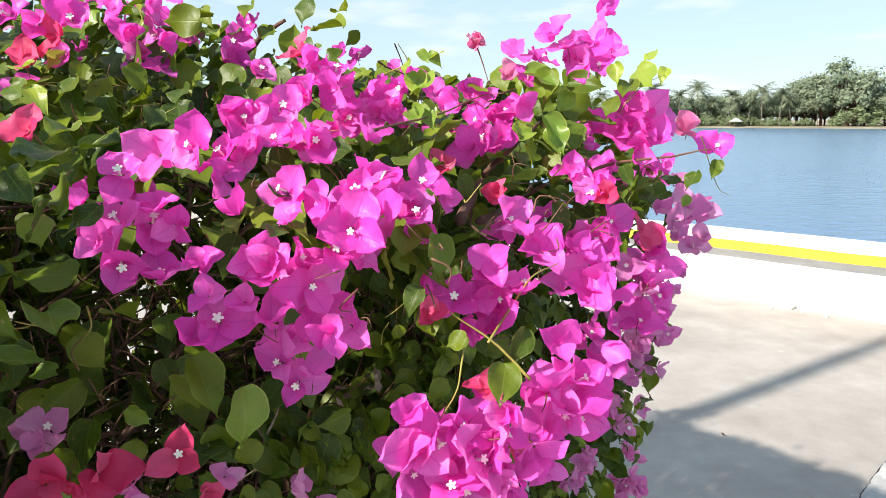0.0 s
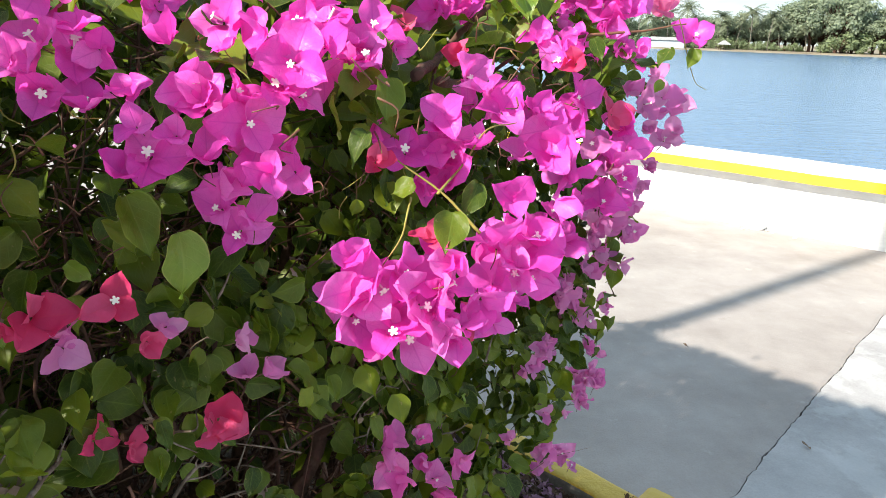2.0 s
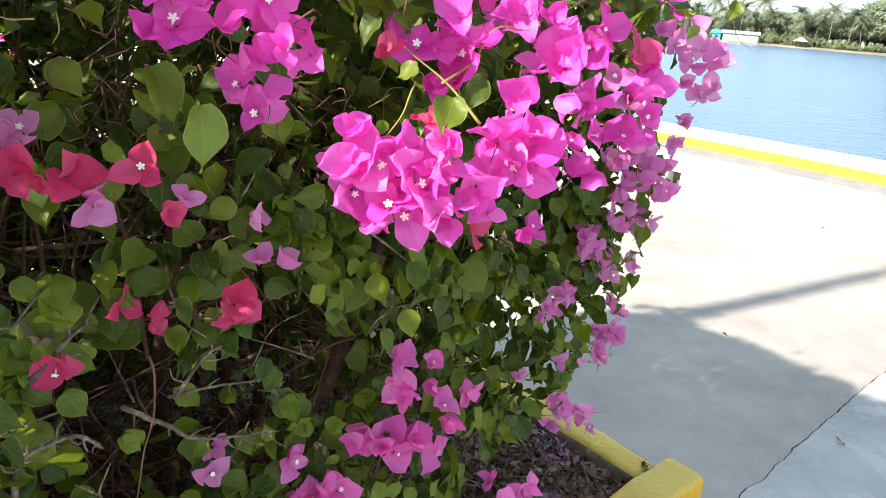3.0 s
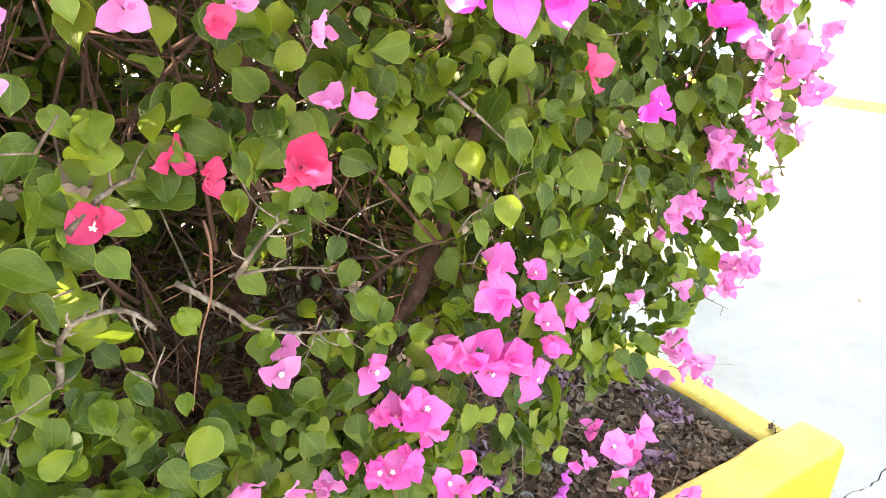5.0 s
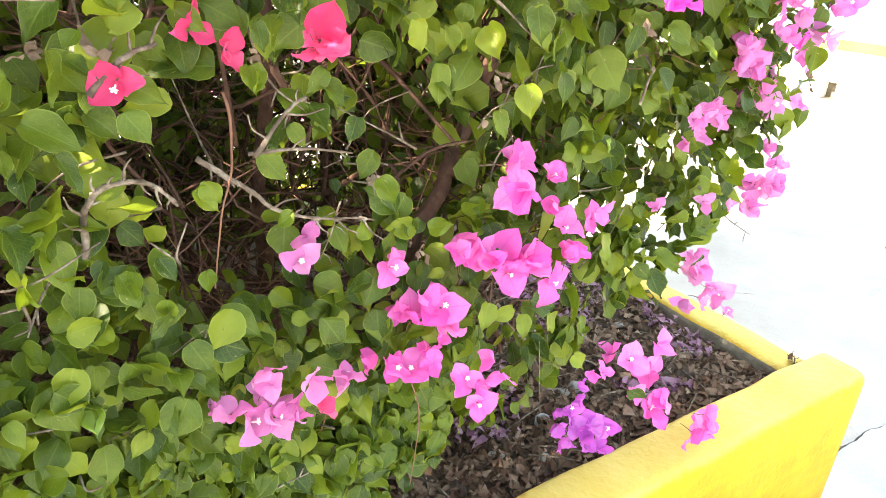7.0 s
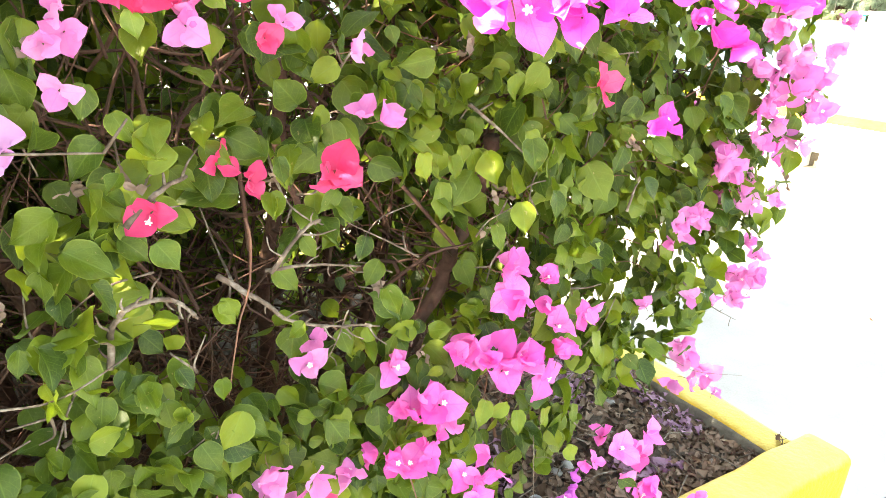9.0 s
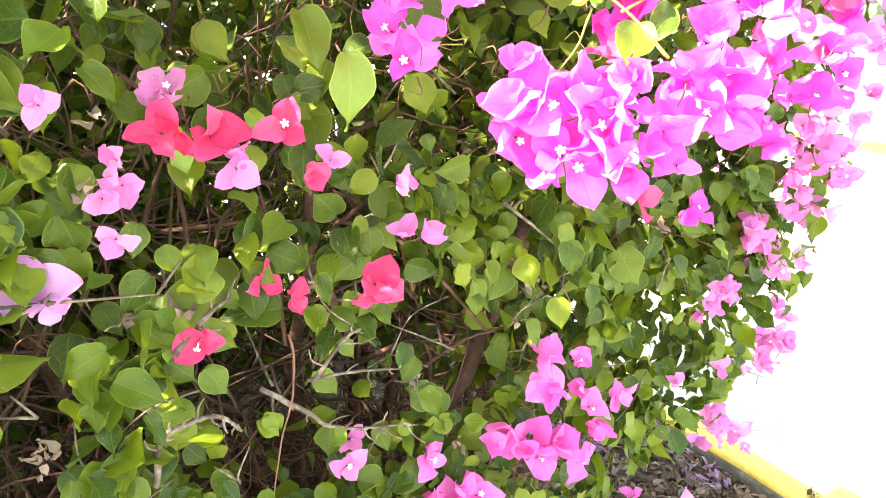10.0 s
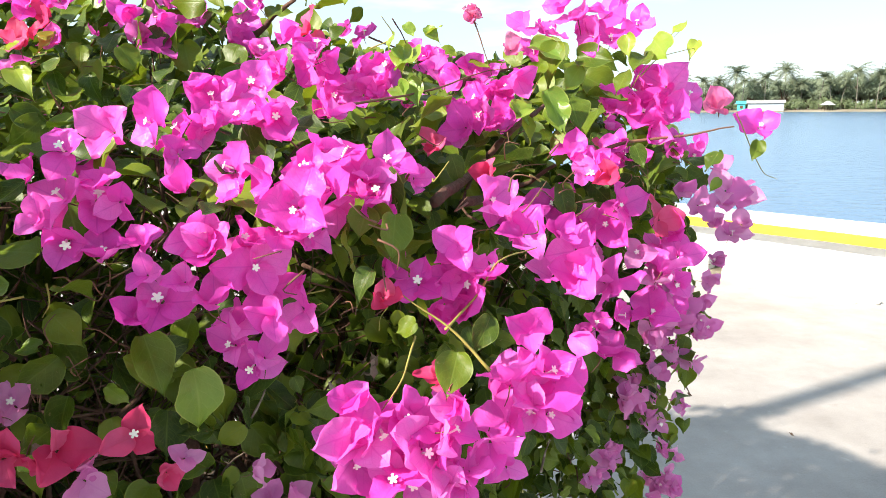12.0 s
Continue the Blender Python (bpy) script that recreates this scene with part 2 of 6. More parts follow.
SLAB_WARM = concrete("sandy concrete", (0.268, 0.239, 0.222), (0.35, 0.319, 0.299), (0.432, 0.40, 0.38))
SLAB_PALE = concrete("pale concrete", (0.27, 0.262, 0.260), (0.39, 0.382, 0.38), (0.51, 0.502, 0.50), 0.3)


def paint(name, colours, under, wear, streak=0.3, roughness=0.55, upward=None):
    """Brushed masonry paint with worn spots that show what is under it."""
    m, n, l, b = material(name, roughness, 0.35)
    cloud = noise_of(n, l, 5, 6)
    brush = noise_of(n, l, 8, 5, stretch=(1, 1, 5))
    f = math_node(n, l, "ADD", math_node(n, l, "MULTIPLY", cloud, 1 - streak), math_node(n, l, "MULTIPLY", brush, streak))
    col = ramp(n, l, f, [(0.3, colours[0]), (0.5, colours[1]), (0.7, colours[2])])
    if upward:
        # second set of colours where the face turns up, its edge broken by noise
        g, sep = n.new("ShaderNodeNewGeometry"), n.new("ShaderNodeSeparateXYZ")
        l.new(g.outputs["Normal"], sep.inputs[0])
        lie = math_node(n, l, "ADD", sep.outputs[2], math_node(n, l, "MULTIPLY", math_node(n, l, "SUBTRACT", noise_of(n, l, 11, 6), 0.5), 0.9))
        pale = ramp(n, l, f, [(0.3, upward[0]), (0.5, upward[1]), (0.7, upward[2])])
        col = mix_col(n, l, ramp(n, l, lie, [(0.35, (0, 0, 0)), (0.8, (1, 1, 1))]), col, pale)
    chips = ramp(n, l, noise_of(n, l, 16, 8, rough=0.7), [(wear, (0, 0, 0)), (wear + 0.025, (1, 1, 1))])
    col = mix_col(n, l, chips, col, under)
    l.new(col, b.inputs["Base Color"])
    grain = noise_of(n, l, 70, 5)
    bump(n, l, b, math_node(n, l, "SUBTRACT", grain, math_node(n, l, "MULTIPLY", chips, 0.7)), 0.7, 0.006)
    return m


YELLOW = paint("yellow kerb paint", ((0.56, 0.22, 0.003), (0.63, 0.32, 0.005), (0.69, 0.39, 0.008)), (0.46, 0.44, 0.40), 0.69, upward=((0.52, 0.34, 0.05), (0.60, 0.42, 0.08), (0.66, 0.49, 0.14)))
BAND = paint("yellow band paint", ((0.80, 0.50, 0.03), (0.86, 0.58, 0.04), (0.88, 0.66, 0.06)), (0.55, 0.48, 0.36), 0.72)
LIME = paint("white wall paint", ((0.66, 0.65, 0.62), (0.76, 0.75, 0.73), (0.82, 0.82, 0.80)), (0.42, 0.40, 0.36), 0.72)


def water_surface():
    m, n, l, b = material("river water", 0.2, 0.5)
    far = noise_of(n, l, 0.02, 3)
    l.new(ramp(n, l, far, [(0.35, (0.10, 0.18, 0.30)), (0.65, (0.125, 0.215, 0.345))]), b.inputs["Base Color"])
    b.inputs["IOR"].default_value = 1.33
    ripple = noise_of(n, l, 2.2, 4, stretch=(0.6, 1.3, 1))
    swell = noise_of(n, l, 0.35, 3)
    h = math_node(n, l, "ADD", ripple, swell)
    bump(n, l, b, h, 0.4, 0.1)
    return m


WATER = water_surface()
MUD = plain("river bank earth", [(0.3, (0.15, 0.12, 0.08)), (0.6, (0.30, 0.26, 0.19)), (0.8, (0.42, 0.38, 0.30))], 0.12, 0.95, 0.5, 0.1, 2.0)
PALM_BARK = plain("palm trunk", [(0.3, (0.11, 0.10, 0.08)), (0.7, (0.22, 0.20, 0.17))], 2, 0.9, 0.4, 0.02, 8)


def far_green(name, stops, through_it=0.25):
    m, n, l, b = material(name, 0.7, 0.2)
    rnd = own_random(n, l)
    f = math_node(n, l, "ADD", math_node(n, l, "MULTIPLY", rnd, 0.6), math_node(n, l, "MULTIPLY", noise_of(n, l, 0.5, 3), 0.4))
    col = ramp(n, l, f, stops)
    l.new(col, b.inputs["Base Color"])
    t = n.new("ShaderNodeBsdfTranslucent")
    l.new(col, t.inputs["Color"])
    mx = n.new("ShaderNodeMixShader")
    mx.inputs[0].default_value = through_it
    l.new(b.outputs[0], mx.inputs[1])
    l.new(t.outputs[0], mx.inputs[2])
    l.new(mx.outputs[0], n["Material Output"].inputs["Surface"])
    return m


# foliage colours lightened and greyed: the haze of distance is painted in
PALM_HAZED = far_green("hazed palm frond", [(0.2, (0.19, 0.22, 0.15)), (0.6, (0.25, 0.29, 0.19)), (0.9, (0.33, 0.35, 0.22))], 0.42)
TREE_HAZED = far_green("hazed tree foliage", [(0.2, (0.24, 0.29, 0.21)), (0.6, (0.32, 0.38, 0.26)), (0.9, (0.39, 0.45, 0.30))], 0.5)
MANGROVE_HAZED = far_green("hazed waterside foliage", [(0.2, (0.20, 0.25, 0.15)), (0.6, (0.28, 0.35, 0.19)), (0.9, (0.36, 0.42, 0.22))], 0.5)
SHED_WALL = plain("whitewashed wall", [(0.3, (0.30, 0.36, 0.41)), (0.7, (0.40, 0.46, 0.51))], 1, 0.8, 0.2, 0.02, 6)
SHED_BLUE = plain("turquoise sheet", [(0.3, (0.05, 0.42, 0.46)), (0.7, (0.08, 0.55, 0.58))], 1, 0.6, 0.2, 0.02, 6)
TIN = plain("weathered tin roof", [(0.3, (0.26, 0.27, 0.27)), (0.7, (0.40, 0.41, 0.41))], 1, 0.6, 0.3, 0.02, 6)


# ---- mesh helpers ----
def mesh_of(name, verts, faces, mat, uvs=None, smooth=True):
    me = bpy.data.meshes.new(name)
    me.from_pydata([tuple(v) for v in verts], [], [tuple(f) for f in faces])
    me.materials.append(mat)
    if uvs is not None:
        lay = me.uv_layers.new(name="UVMap")
        idx = np.empty(len(me.loops), np.int32)
        me.loops.foreach_get("vertex_index", idx)
        lay.data.foreach_set("uv", np.asarray(uvs, np.float32)[idx].ravel())
    if smooth:
        me.polygons.foreach_set("use_smooth", np.ones(len(me.polygons), bool))
    me.update()
    return me


def hang(name, me, parent=None, m=None, label=""):
    """Links a mesh as an object, under a parent, at a pose in the parent's space."""
    ob = new(name, me)
    if parent is not None:
        ob.parent = parent
    if m is not None:
        ob.matrix_basis = m
    return tagged(ob, label)


def part(name, bm, mat, parent, label="", smooth=False):
    me = bpy.data.meshes.new(name)
    bm.to_mesh(me)
    bm.free()
    me.materials.append(mat)
    if smooth:
        me.polygons.foreach_set("use_smooth", np.ones(len(me.polygons), bool))
    return hang(name, me, parent, None, label)


def empty(name, place, label, category, group="", kind=""):
    ob = new(name)
    ob.location = place
    return tagged(ob, label, category, group, kind)


def curve_points(pts, steps):
    """A smooth line through the points."""
    p = [Vector(q) for q in pts]
    p = [2 * p[0] - p[1], *p, 2 * p[-1] - p[-2]]
    out = []
    for a, b, c, d in zip(p, p[1:], p[2:], p[3:]):
        for i in range(steps):
            t = i / steps
            out.append(0.5 * (2 * b + (c - a) * t + (2 * a - 5 * b + 4 * c - d) * t * t + (3 * b - a - 3 * c + d) * t ** 3))
    return [*out, p[-2]]


def tube(pts, r0, r1, sides=7, rough=0.0, rng=None):
    """Vertices and faces of a tapered round stem along points."""
    verts, faces, n = [], [], len(pts)
    side = Vector((0.31, 0.77, 0.55))
    for i, p in enumerate(pts):
        ahead = (pts[min(i + 1, n - 1)] - pts[max(i - 1, 0)]).normalized()
        a = ahead.cross(side).normalized()
        b = ahead.cross(a)
        r = r0 + (r1 - r0) * i / max(1, n - 1)
        for k in range(sides):
            q = 2 * math.pi * k / sides
            s = r * (1 + (rng.uniform(-rough, rough) if rng else 0))
            verts.append(p + a * (s * math.cos(q)) + b * (s * math.sin(q)))
    for i in range(n - 1):
        for k in range(sides):
            j = (k + 1) % sides
            faces.append((i * sides + k, i * sides + j, (i + 1) * sides + j, (i + 1) * sides + k))
    faces.append(tuple(range(sides))[::-1])
    faces.append(tuple((n - 1) * sides + k for k in range(sides)))
    return verts, faces


def joined(name, pieces, mat, parent=None, label="", kind=""):
    verts, faces = [], []
    for v, f in pieces:
        o = len(verts)
        verts.extend(v)
        faces.extend(tuple(i + o for i in q) for q in f)
    return tagged(hang(name, mesh_of(name, verts, faces, mat), parent, None, label), kind=kind)


def blade(rows, cols, breadth, shape, fold, droop, wave, rng, crease=0.5):
    """A leaf-like sheet of length 1 along +y: vertices, faces and its own coordinates."""
    verts, uvs, faces = [], [], []
    ph, twist = rng.uniform(0, 6.28), rng.uniform(-0.25, 0.25)
    for i in range(rows + 1):
        s = i / rows
        s = 0.45 * s + 0.55 * (0.5 - 0.5 * math.cos(math.pi * s))
        w = breadth * shape(s) * (1 + 0.02 * math.sin(3 * ph + 14 * s))
        for k in range(cols + 1):
            c = 2 * k / cols - 1
            x = c * w
            z = fold * (crease * abs(x) + 1.1 * x * x) - droop * s * s + wave * math.sin(ph + 8 * s + 2.2 * c) * abs(c) + 0.35 * wave * math.sin(2 * ph + 19 * s) * c * c + twist * x * s
            verts.append((x, s - 0.05 * abs(c) * (1 - s) * (s > 0), z))
            uvs.append((0.5 + 0.5 * c, s))
    for i in range(rows):
        for k in range(cols):
            a = i * (cols + 1) + k
            faces.append((a, a + 1, a + cols + 2, a + cols + 1))
    return np.array(verts), faces, np.array(uvs)


def leaf_shape(s):
    return max(0.012, math.sin(math.pi * s ** 0.74) ** (0.78 + 1.15 * s * s)) if s > 0 else 0.05


def bract_shape(s):
    return max(0.01, math.sin(math.pi * s ** 0.80) ** (0.58 + 0.36 * s ** 4)) if s > 0 else 0.16


def scatter(name, kinds, placings, mat, parent=None, label="", kind="stuff"):
    """One mesh of many sheets. placings: (which kind, 4 x 4 matrix)."""
    vs, fs, us, o = [], [], [], 0
    for k, m in placings:
        v, f, u = kinds[k]
        a = np.array(m)
        vs.append(v @ a[:3, :3].T + a[:3, 3])
        fs.extend(tuple(i + o for i in q) for q in f)
        us.append(u)
        o += len(v)
    me = mesh_of(name, np.concatenate(vs).tolist(), fs, mat, np.concatenate(us))
    return tagged(hang(name, me, parent, None, label), kind=kind)


def facing(place, normal, tip, size):
    """The pose of a sheet whose face looks along normal and whose length runs towards tip."""
    z = Vector(normal).normalized()
    y = (Vector(tip) - z * Vector(tip).dot(z)).normalized()
    x = y.cross(z)
    m = Matrix((x, y, z)).transposed().to_4x4() @ Matrix.Diagonal((size, size, size, 1))
    m.translation = Vector(place)
    return m


def box_bm(x0, x1, y0, y1, z0, z1, bevel=0.0, seg=2):
    bm = bmesh.new()
    bmesh.ops.create_cube(bm, size=1)
    for v in bm.verts:
        v.co = ((x0 + x1) / 2 + v.co.x * (x1 - x0), (y0 + y1) / 2 + v.co.y * (y1 - y0), (z0 + z1) / 2 + v.co.z * (z1 - z0))
    if bevel:
        bmesh.ops.bevel(bm, geom=bm.edges[:], offset=bevel, segments=seg, affect="EDGES", profile=0.6)
    return bm


# The hedge's own directions: U along its front, V into its depth.
U, V = Vector((1, 1, 0)).normalized(), Vector((-1, 1, 0)).normalized()


def at(u, v, z=0.0):
    return U * u + V * v + Vector((0, 0, z))


TURNED = Matrix((U, V, Vector((0, 0, 1)))).transposed().to_4x4()
FRONT, END = 0.469, 1.462            # the planter's front face and its end face
BACK, START = 2.25, -1.8

# ---- pavement, wall and water ----
rng = random.Random(4)
pavement = empty("pavement", (0, 0, 0), "sunlit concrete quay pavement with a cracked joint", "pavement", kind="structure")
WALL_WAY, WALL_OUT = Vector((0.762, -0.648, 0)), Vector((0.648, 0.762, 0))
WALL_FOOT = Vector((2.36, 5.71, 0))


def slab(name, side, mat, label, z):
    """One of the two slabs that meet in the broken joint."""
    joint = []
    for i in range(501):
        u = -6 + 5 * i / 50 if i < 50 else -1 + 5 * (i - 50) / 400 if i < 450 else 4 + 6 * (i - 450) / 50
        j = 0.55 + 0.018 * noise.noise((u * 3, 0, 0)) + 0.014 * noise.noise((u * 9, 5, 0)) + 0.008 * noise.noise((u * 31, 9, 0))
        j += side * (0.0018 + 0.008 * max(0, noise.noise((u * 12, 3, side)) - 0.05))
        joint.append((u, j))
    grid_v = [0, 0.02, 0.06, 0.2, 0.6, 1.5, 4, 9, 30]
    verts, faces = [], []
    for u, j in joint:
        for g in grid_v:
            p = at(u, j + side * g)
            edge = 0.004 * (g == 0) * (1 + noise.noise((u * 20, 1, side)))
            verts.append((p.x, p.y, z + 0.004 * noise.noise((p.x * 0.8, p.y * 0.8, 2)) - edge))
        p = at(u, j)
        verts.append((p.x, p.y, -0.09))
    w = len(grid_v) + 1
    for i in range(len(joint) - 1):
        for k in range(w - 2):
            q = (i * w + k, (i + 1) * w + k, (i + 1) * w + k + 1, i * w + k + 1)
            faces.append(q if side > 0 else q[::-1])
        q = (i * w + w - 1, (i + 1) * w + w - 1, (i + 1) * w, i * w)
        faces.append(q if side > 0 else q[::-1])
    me = mesh_of(name, verts, faces, mat, smooth=False)
    bm = bmesh.new()
    bm.from_mesh(me)
    cut = WALL_FOOT + WALL_OUT * 0.09
    bmesh.ops.bisect_plane(bm, geom=bm.verts[:] + bm.edges[:] + bm.faces[:], plane_co=cut, plane_no=WALL_OUT, clear_outer=True)
    bm.to_mesh(me)
    bm.free()
    return hang(name, me, pavement, None, label)


slab("concrete_slab", 1, SLAB_WARM, "sandy worn concrete slab", 0.0)
slab("concrete_slab", -1, SLAB_PALE, "paler concrete slab", 0.003)
base = box_bm(-30, 30, -30, 0.52, -2.2, -0.088)
bmesh.ops.transform(base, matrix=Matrix((WALL_WAY, WALL_OUT, Vector((0, 0, 1)))).transposed().to_4x4(), verts=base.verts[:])
bmesh.ops.translate(base, vec=WALL_FOOT, verts=base.verts[:])
part("quay_bed", base, SLAB_PALE, pavement)

parapet = empty("parapet_wall", WALL_FOOT, "low white-painted quay wall with a yellow-edged coping", "wall", kind="structure")
parapet.rotation_euler = (0, 0, math.atan2(WALL_WAY.y, WALL_WAY.x))


def uneven(bm, amount, scale, seed):
    for v in bm.verts:
        n = noise.noise_vector((v.co.x * scale + seed, v.co.y * scale, v.co.z * scale))
        v.co += n * amount


def run(x0, x1, y0, y1, z0, z1, step, bevel, amount, seed, scale=3):
    """A long bar of cast work with softly uneven faces."""
    prof = []
    for cx, cy, a0 in ((y1, z1, 0), (y0, z1, 90), (y0, z0, 180), (y1, z0, 270)):
        for k in range(4):
            a = radians(a0 + 30 * k)
            px = cx + (-bevel if cx == y1 else bevel) + bevel * math.cos(a)
            pz = cy + (-bevel if cy == z1 else bevel) + bevel * math.sin(a)
            prof.append((px, pz))
    rings = max(2, int((x1 - x0) / step))
    verts = [(x0 + (x1 - x0) * i / rings, px, pz) for i in range(rings + 1) for px, pz in prof]
    n = len(prof)
    faces = [(i * n + k, i * n + (k + 1) % n, (i + 1) * n + (k + 1) % n, (i + 1) * n + k) for i in range(rings) for k in range(n)]
    faces += [tuple(range(n))[::-1], tuple(rings * n + k for k in range(n))]
    bm = bmesh.new()
    bv = [bm.verts.new(v) for v in verts]
    for f in faces:
        bm.faces.new([bv[i] for i in f])
    bmesh.ops.recalc_face_normals(bm, faces=bm.faces[:])
    uneven(bm, amount, scale, seed)
    return bm


# the wall's masonry, with a drain hole through its foot
part("wall_body", run(-25, -0.695, 0.03, 0.50, -0.05, 0.45, 0.25, 0.01, 0.008, 3, 2), LIME, parapet, "white limewashed masonry")
part("wall_body", run(-0.565, 14, 0.03, 0.50, -0.05, 0.45, 0.25, 0.01, 0.008, 3, 2), LIME, parapet, "white limewashed masonry")
part("drain_lintel", run(-0.696, -0.564, 0.03, 0.50, 0.185, 0.45, 0.065, 0.004, 0.008, 3, 2), LIME, parapet)
# added plate: blocks the bright water behind, so the opening stays dark
part("drain_back", box_bm(-0.7, -0.56, 0.17, 0.20, 0.0, 0.2), RAW_CONCRETE, parapet, "concrete plate added to close the drain")
part("drain_sill", run(-0.696, -0.564, 0.031, 0.498, -0.05, 0.035, 0.065, 0.004, 0.004, 3, 2), RAW_CONCRETE, parapet, "bare stained concrete sill of the drain")
part("coping", run(-25, 14, -0.09, 0.54, 0.446, 0.545, 0.25, 0.014, 0.007, 8, 2), LIME, parapet, "white coping slab")
part("painted_band", run(-25, 14, -0.094, -0.085, 0.452, 0.533, 0.25, 0.003, 0.007, 8, 2), BAND, parapet, "bright yellow painted edge")

water = hang("water", mesh_of("water", [(-4000, -1500, -1.2), (4000, -1500, -1.2), (4000, 4500, -1.2), (-4000, 4500, -1.2)], [(0, 1, 2, 3)], WATER, smooth=False))
tagged(water, "calm blue-grey river water with small ripples", "river", kind="structure")

# ---- the far shore ----
def polar(degrees_right, far, z=-0.95):
    a = radians(degrees_right)
    return Vector((far * math.sin(a), far * math.cos(a), z))


def shore_far(a):
    return 250 + 6 * noise.noise((a * 0.25, 0, 0)) + 3 * noise.noise((a * 1.1, 4, 0))


bank_v, bank_f = [], []
STEPS = 150
for i in range(STEPS + 1):
    a = -75 + 170 * i / STEPS
    d = shore_far(a)
    for k, (dd, z) in enumerate(((-2, -1.5), (0, -1.15), (1.5, -0.9), (6, -0.6), (60, -0.3), (3500, 0.0))):
        p = polar(a, d + dd, z + (0.15 * noise.noise((a, k, 0)) if 0 < k < 4 else 0))
        bank_v.append(p)
for i in range(STEPS):
    for k in range(5):
        bank_f.append((i * 6 + k, (i + 1) * 6 + k, (i + 1) * 6 + k + 1, i * 6 + k + 1))
bank = hang("ground", mesh_of("ground", bank_v, bank_f, MUD))
tagged(bank, "low sandy river bank on the far shore", "river bank", kind="structure")


def palm_tree(seed, height):
    """A coconut palm: bent trunk with a crown of drooping feather fronds."""
    r = random.Random(seed)
    tree = empty("palm_tree", (0, 0, 0), "tall coconut palm on the far bank", "palm tree", "palms on the far bank")
    lean = Vector((r.uniform(-1.6, 1.6), r.uniform(-1, 1), 0))
    line = curve_points([(0, 0, -0.4), lean * 0.25 + Vector((0, 0, height * 0.4)), lean * 0.7 + Vector((0, 0, height * 0.75)), lean + Vector((0, 0, height))], 3)
    joined("trunk", [tube(line, 0.17, 0.10, 7)], PALM_BARK, tree)
    top = line[-1]
    pieces = []
    for k in range(30):
        turn, rise, size = k * 2.4 + r.uniform(-0.3, 0.3), r.uniform(-0.7, 1.35), r.uniform(3.4, 4.9)
        out = Vector((math.cos(turn), math.sin(turn), 0))
        side = Vector((-out.y, out.x, 0))
        spine = [top + out * (size * s * math.cos(rise * (1 - 0.5 * s))) + Vector((0, 0, size * (math.sin(rise) * s - 0.42 * s * s))) for s in (0, 0.2, 0.4, 0.6, 0.8, 1.0)]
        verts, faces = [], []
        for a, b in zip(spine, spine[1:]):
            for half in range(4):
                p, q = a.lerp(b, half * 0.25), a.lerp(b, half * 0.25 + 0.17)
                for sg in (-1, 1):
                    o = len(verts)
                    reach = side * (sg * r.uniform(0.75, 1.1)) + (b - a) * 0.5 + Vector((0, 0, -r.uniform(0.15, 0.5)))
                    verts += [p, q, q + reach * 0.98, p.lerp(q, 0.6) + reach]
                    faces.append((o, o + 1, o + 2, o + 3))
        pieces.append((verts, faces))
    joined("crown", pieces, PALM_HAZED, tree)
    return tree


def leafy_tree(name, seed, height, spread, mat, label, category, group, count=900, stem=0.35, low=0.25):
    """A broadleaf tree: trunk, limbs and a crown of small leaf clumps with gaps."""
    r = random.Random(seed)
    tree = empty(name, (0, 0, 0), label, category, group)
    pieces, tips = [], []
    fork = Vector((r.uniform(-0.3, 0.3), r.uniform(-0.3, 0.3), height * 0.3))
    pieces.append(tube(curve_points([(0, 0, -0.3), fork * 0.5, fork], 3), stem, stem * 0.7, 7))
    for k in range(17):
        a, w = k * 2.4 + r.uniform(-0.4, 0.4), r.uniform(0.25, 1.0)
        tip = Vector((math.cos(a) * spread * w, math.sin(a) * spread * w, height * (low + (1 - low) * r.uniform(0.35, 0.95) * (1.15 - 0.45 * w))))
        pieces.append(tube(curve_points([fork * r.uniform(0.5, 1), fork.lerp(tip, 0.5) + Vector((0, 0, 0.4)), tip], 3), stem * 0.4, 0.05, 5))
        tips.append((tip, r.uniform(0.5, 1.0) * spread * 0.42))
    joined("trunk", pieces, BARK, tree)
    quads_v, quads_f = [], []
    for k in range(count):
        c, size = tips[r.randrange(len(tips))]
        d = Vector((r.gauss(0, 1), r.gauss(0, 1), r.gauss(0, 0.75))).normalized() * size * r.uniform(0.25, 1.1)
        p, s = c + d, r.uniform(0.13, 0.34)
        face = (d.normalized() + Vector((0, 0, 0.5)) + Vector((r.gauss(0, 0.45), r.gauss(0, 0.45), r.gauss(0, 0.45)))).normalized()
        n1 = face.cross(Vector((r.gauss(0, 1), r.gauss(0, 1), r.gauss(0, 1)))).normalized()
        n2 = face.cross(n1)
        o = len(quads_v)
        quads_v += [p - n1 * s, p + n2 * s * 0.6, p + n1 * s, p - n2 * s * 0.6]
        quads_f.append((o, o + 1, o + 2, o + 3))
    joined("crown", [(quads_v, quads_f)], mat, tree)
    return tree


def stand(ob, a, far, scale=1.0, turn=0.0):
    ob.matrix_basis = Matrix.Translation(polar(a, far)) @ Matrix.Rotation(turn, 4, "Z") @ Matrix.Scale(scale, 4)


def stand_copy(ob, a, far, scale, turn):
    c = copy_thing(ob, Matrix.Identity(4))
    stand(c, a, far, scale, turn)


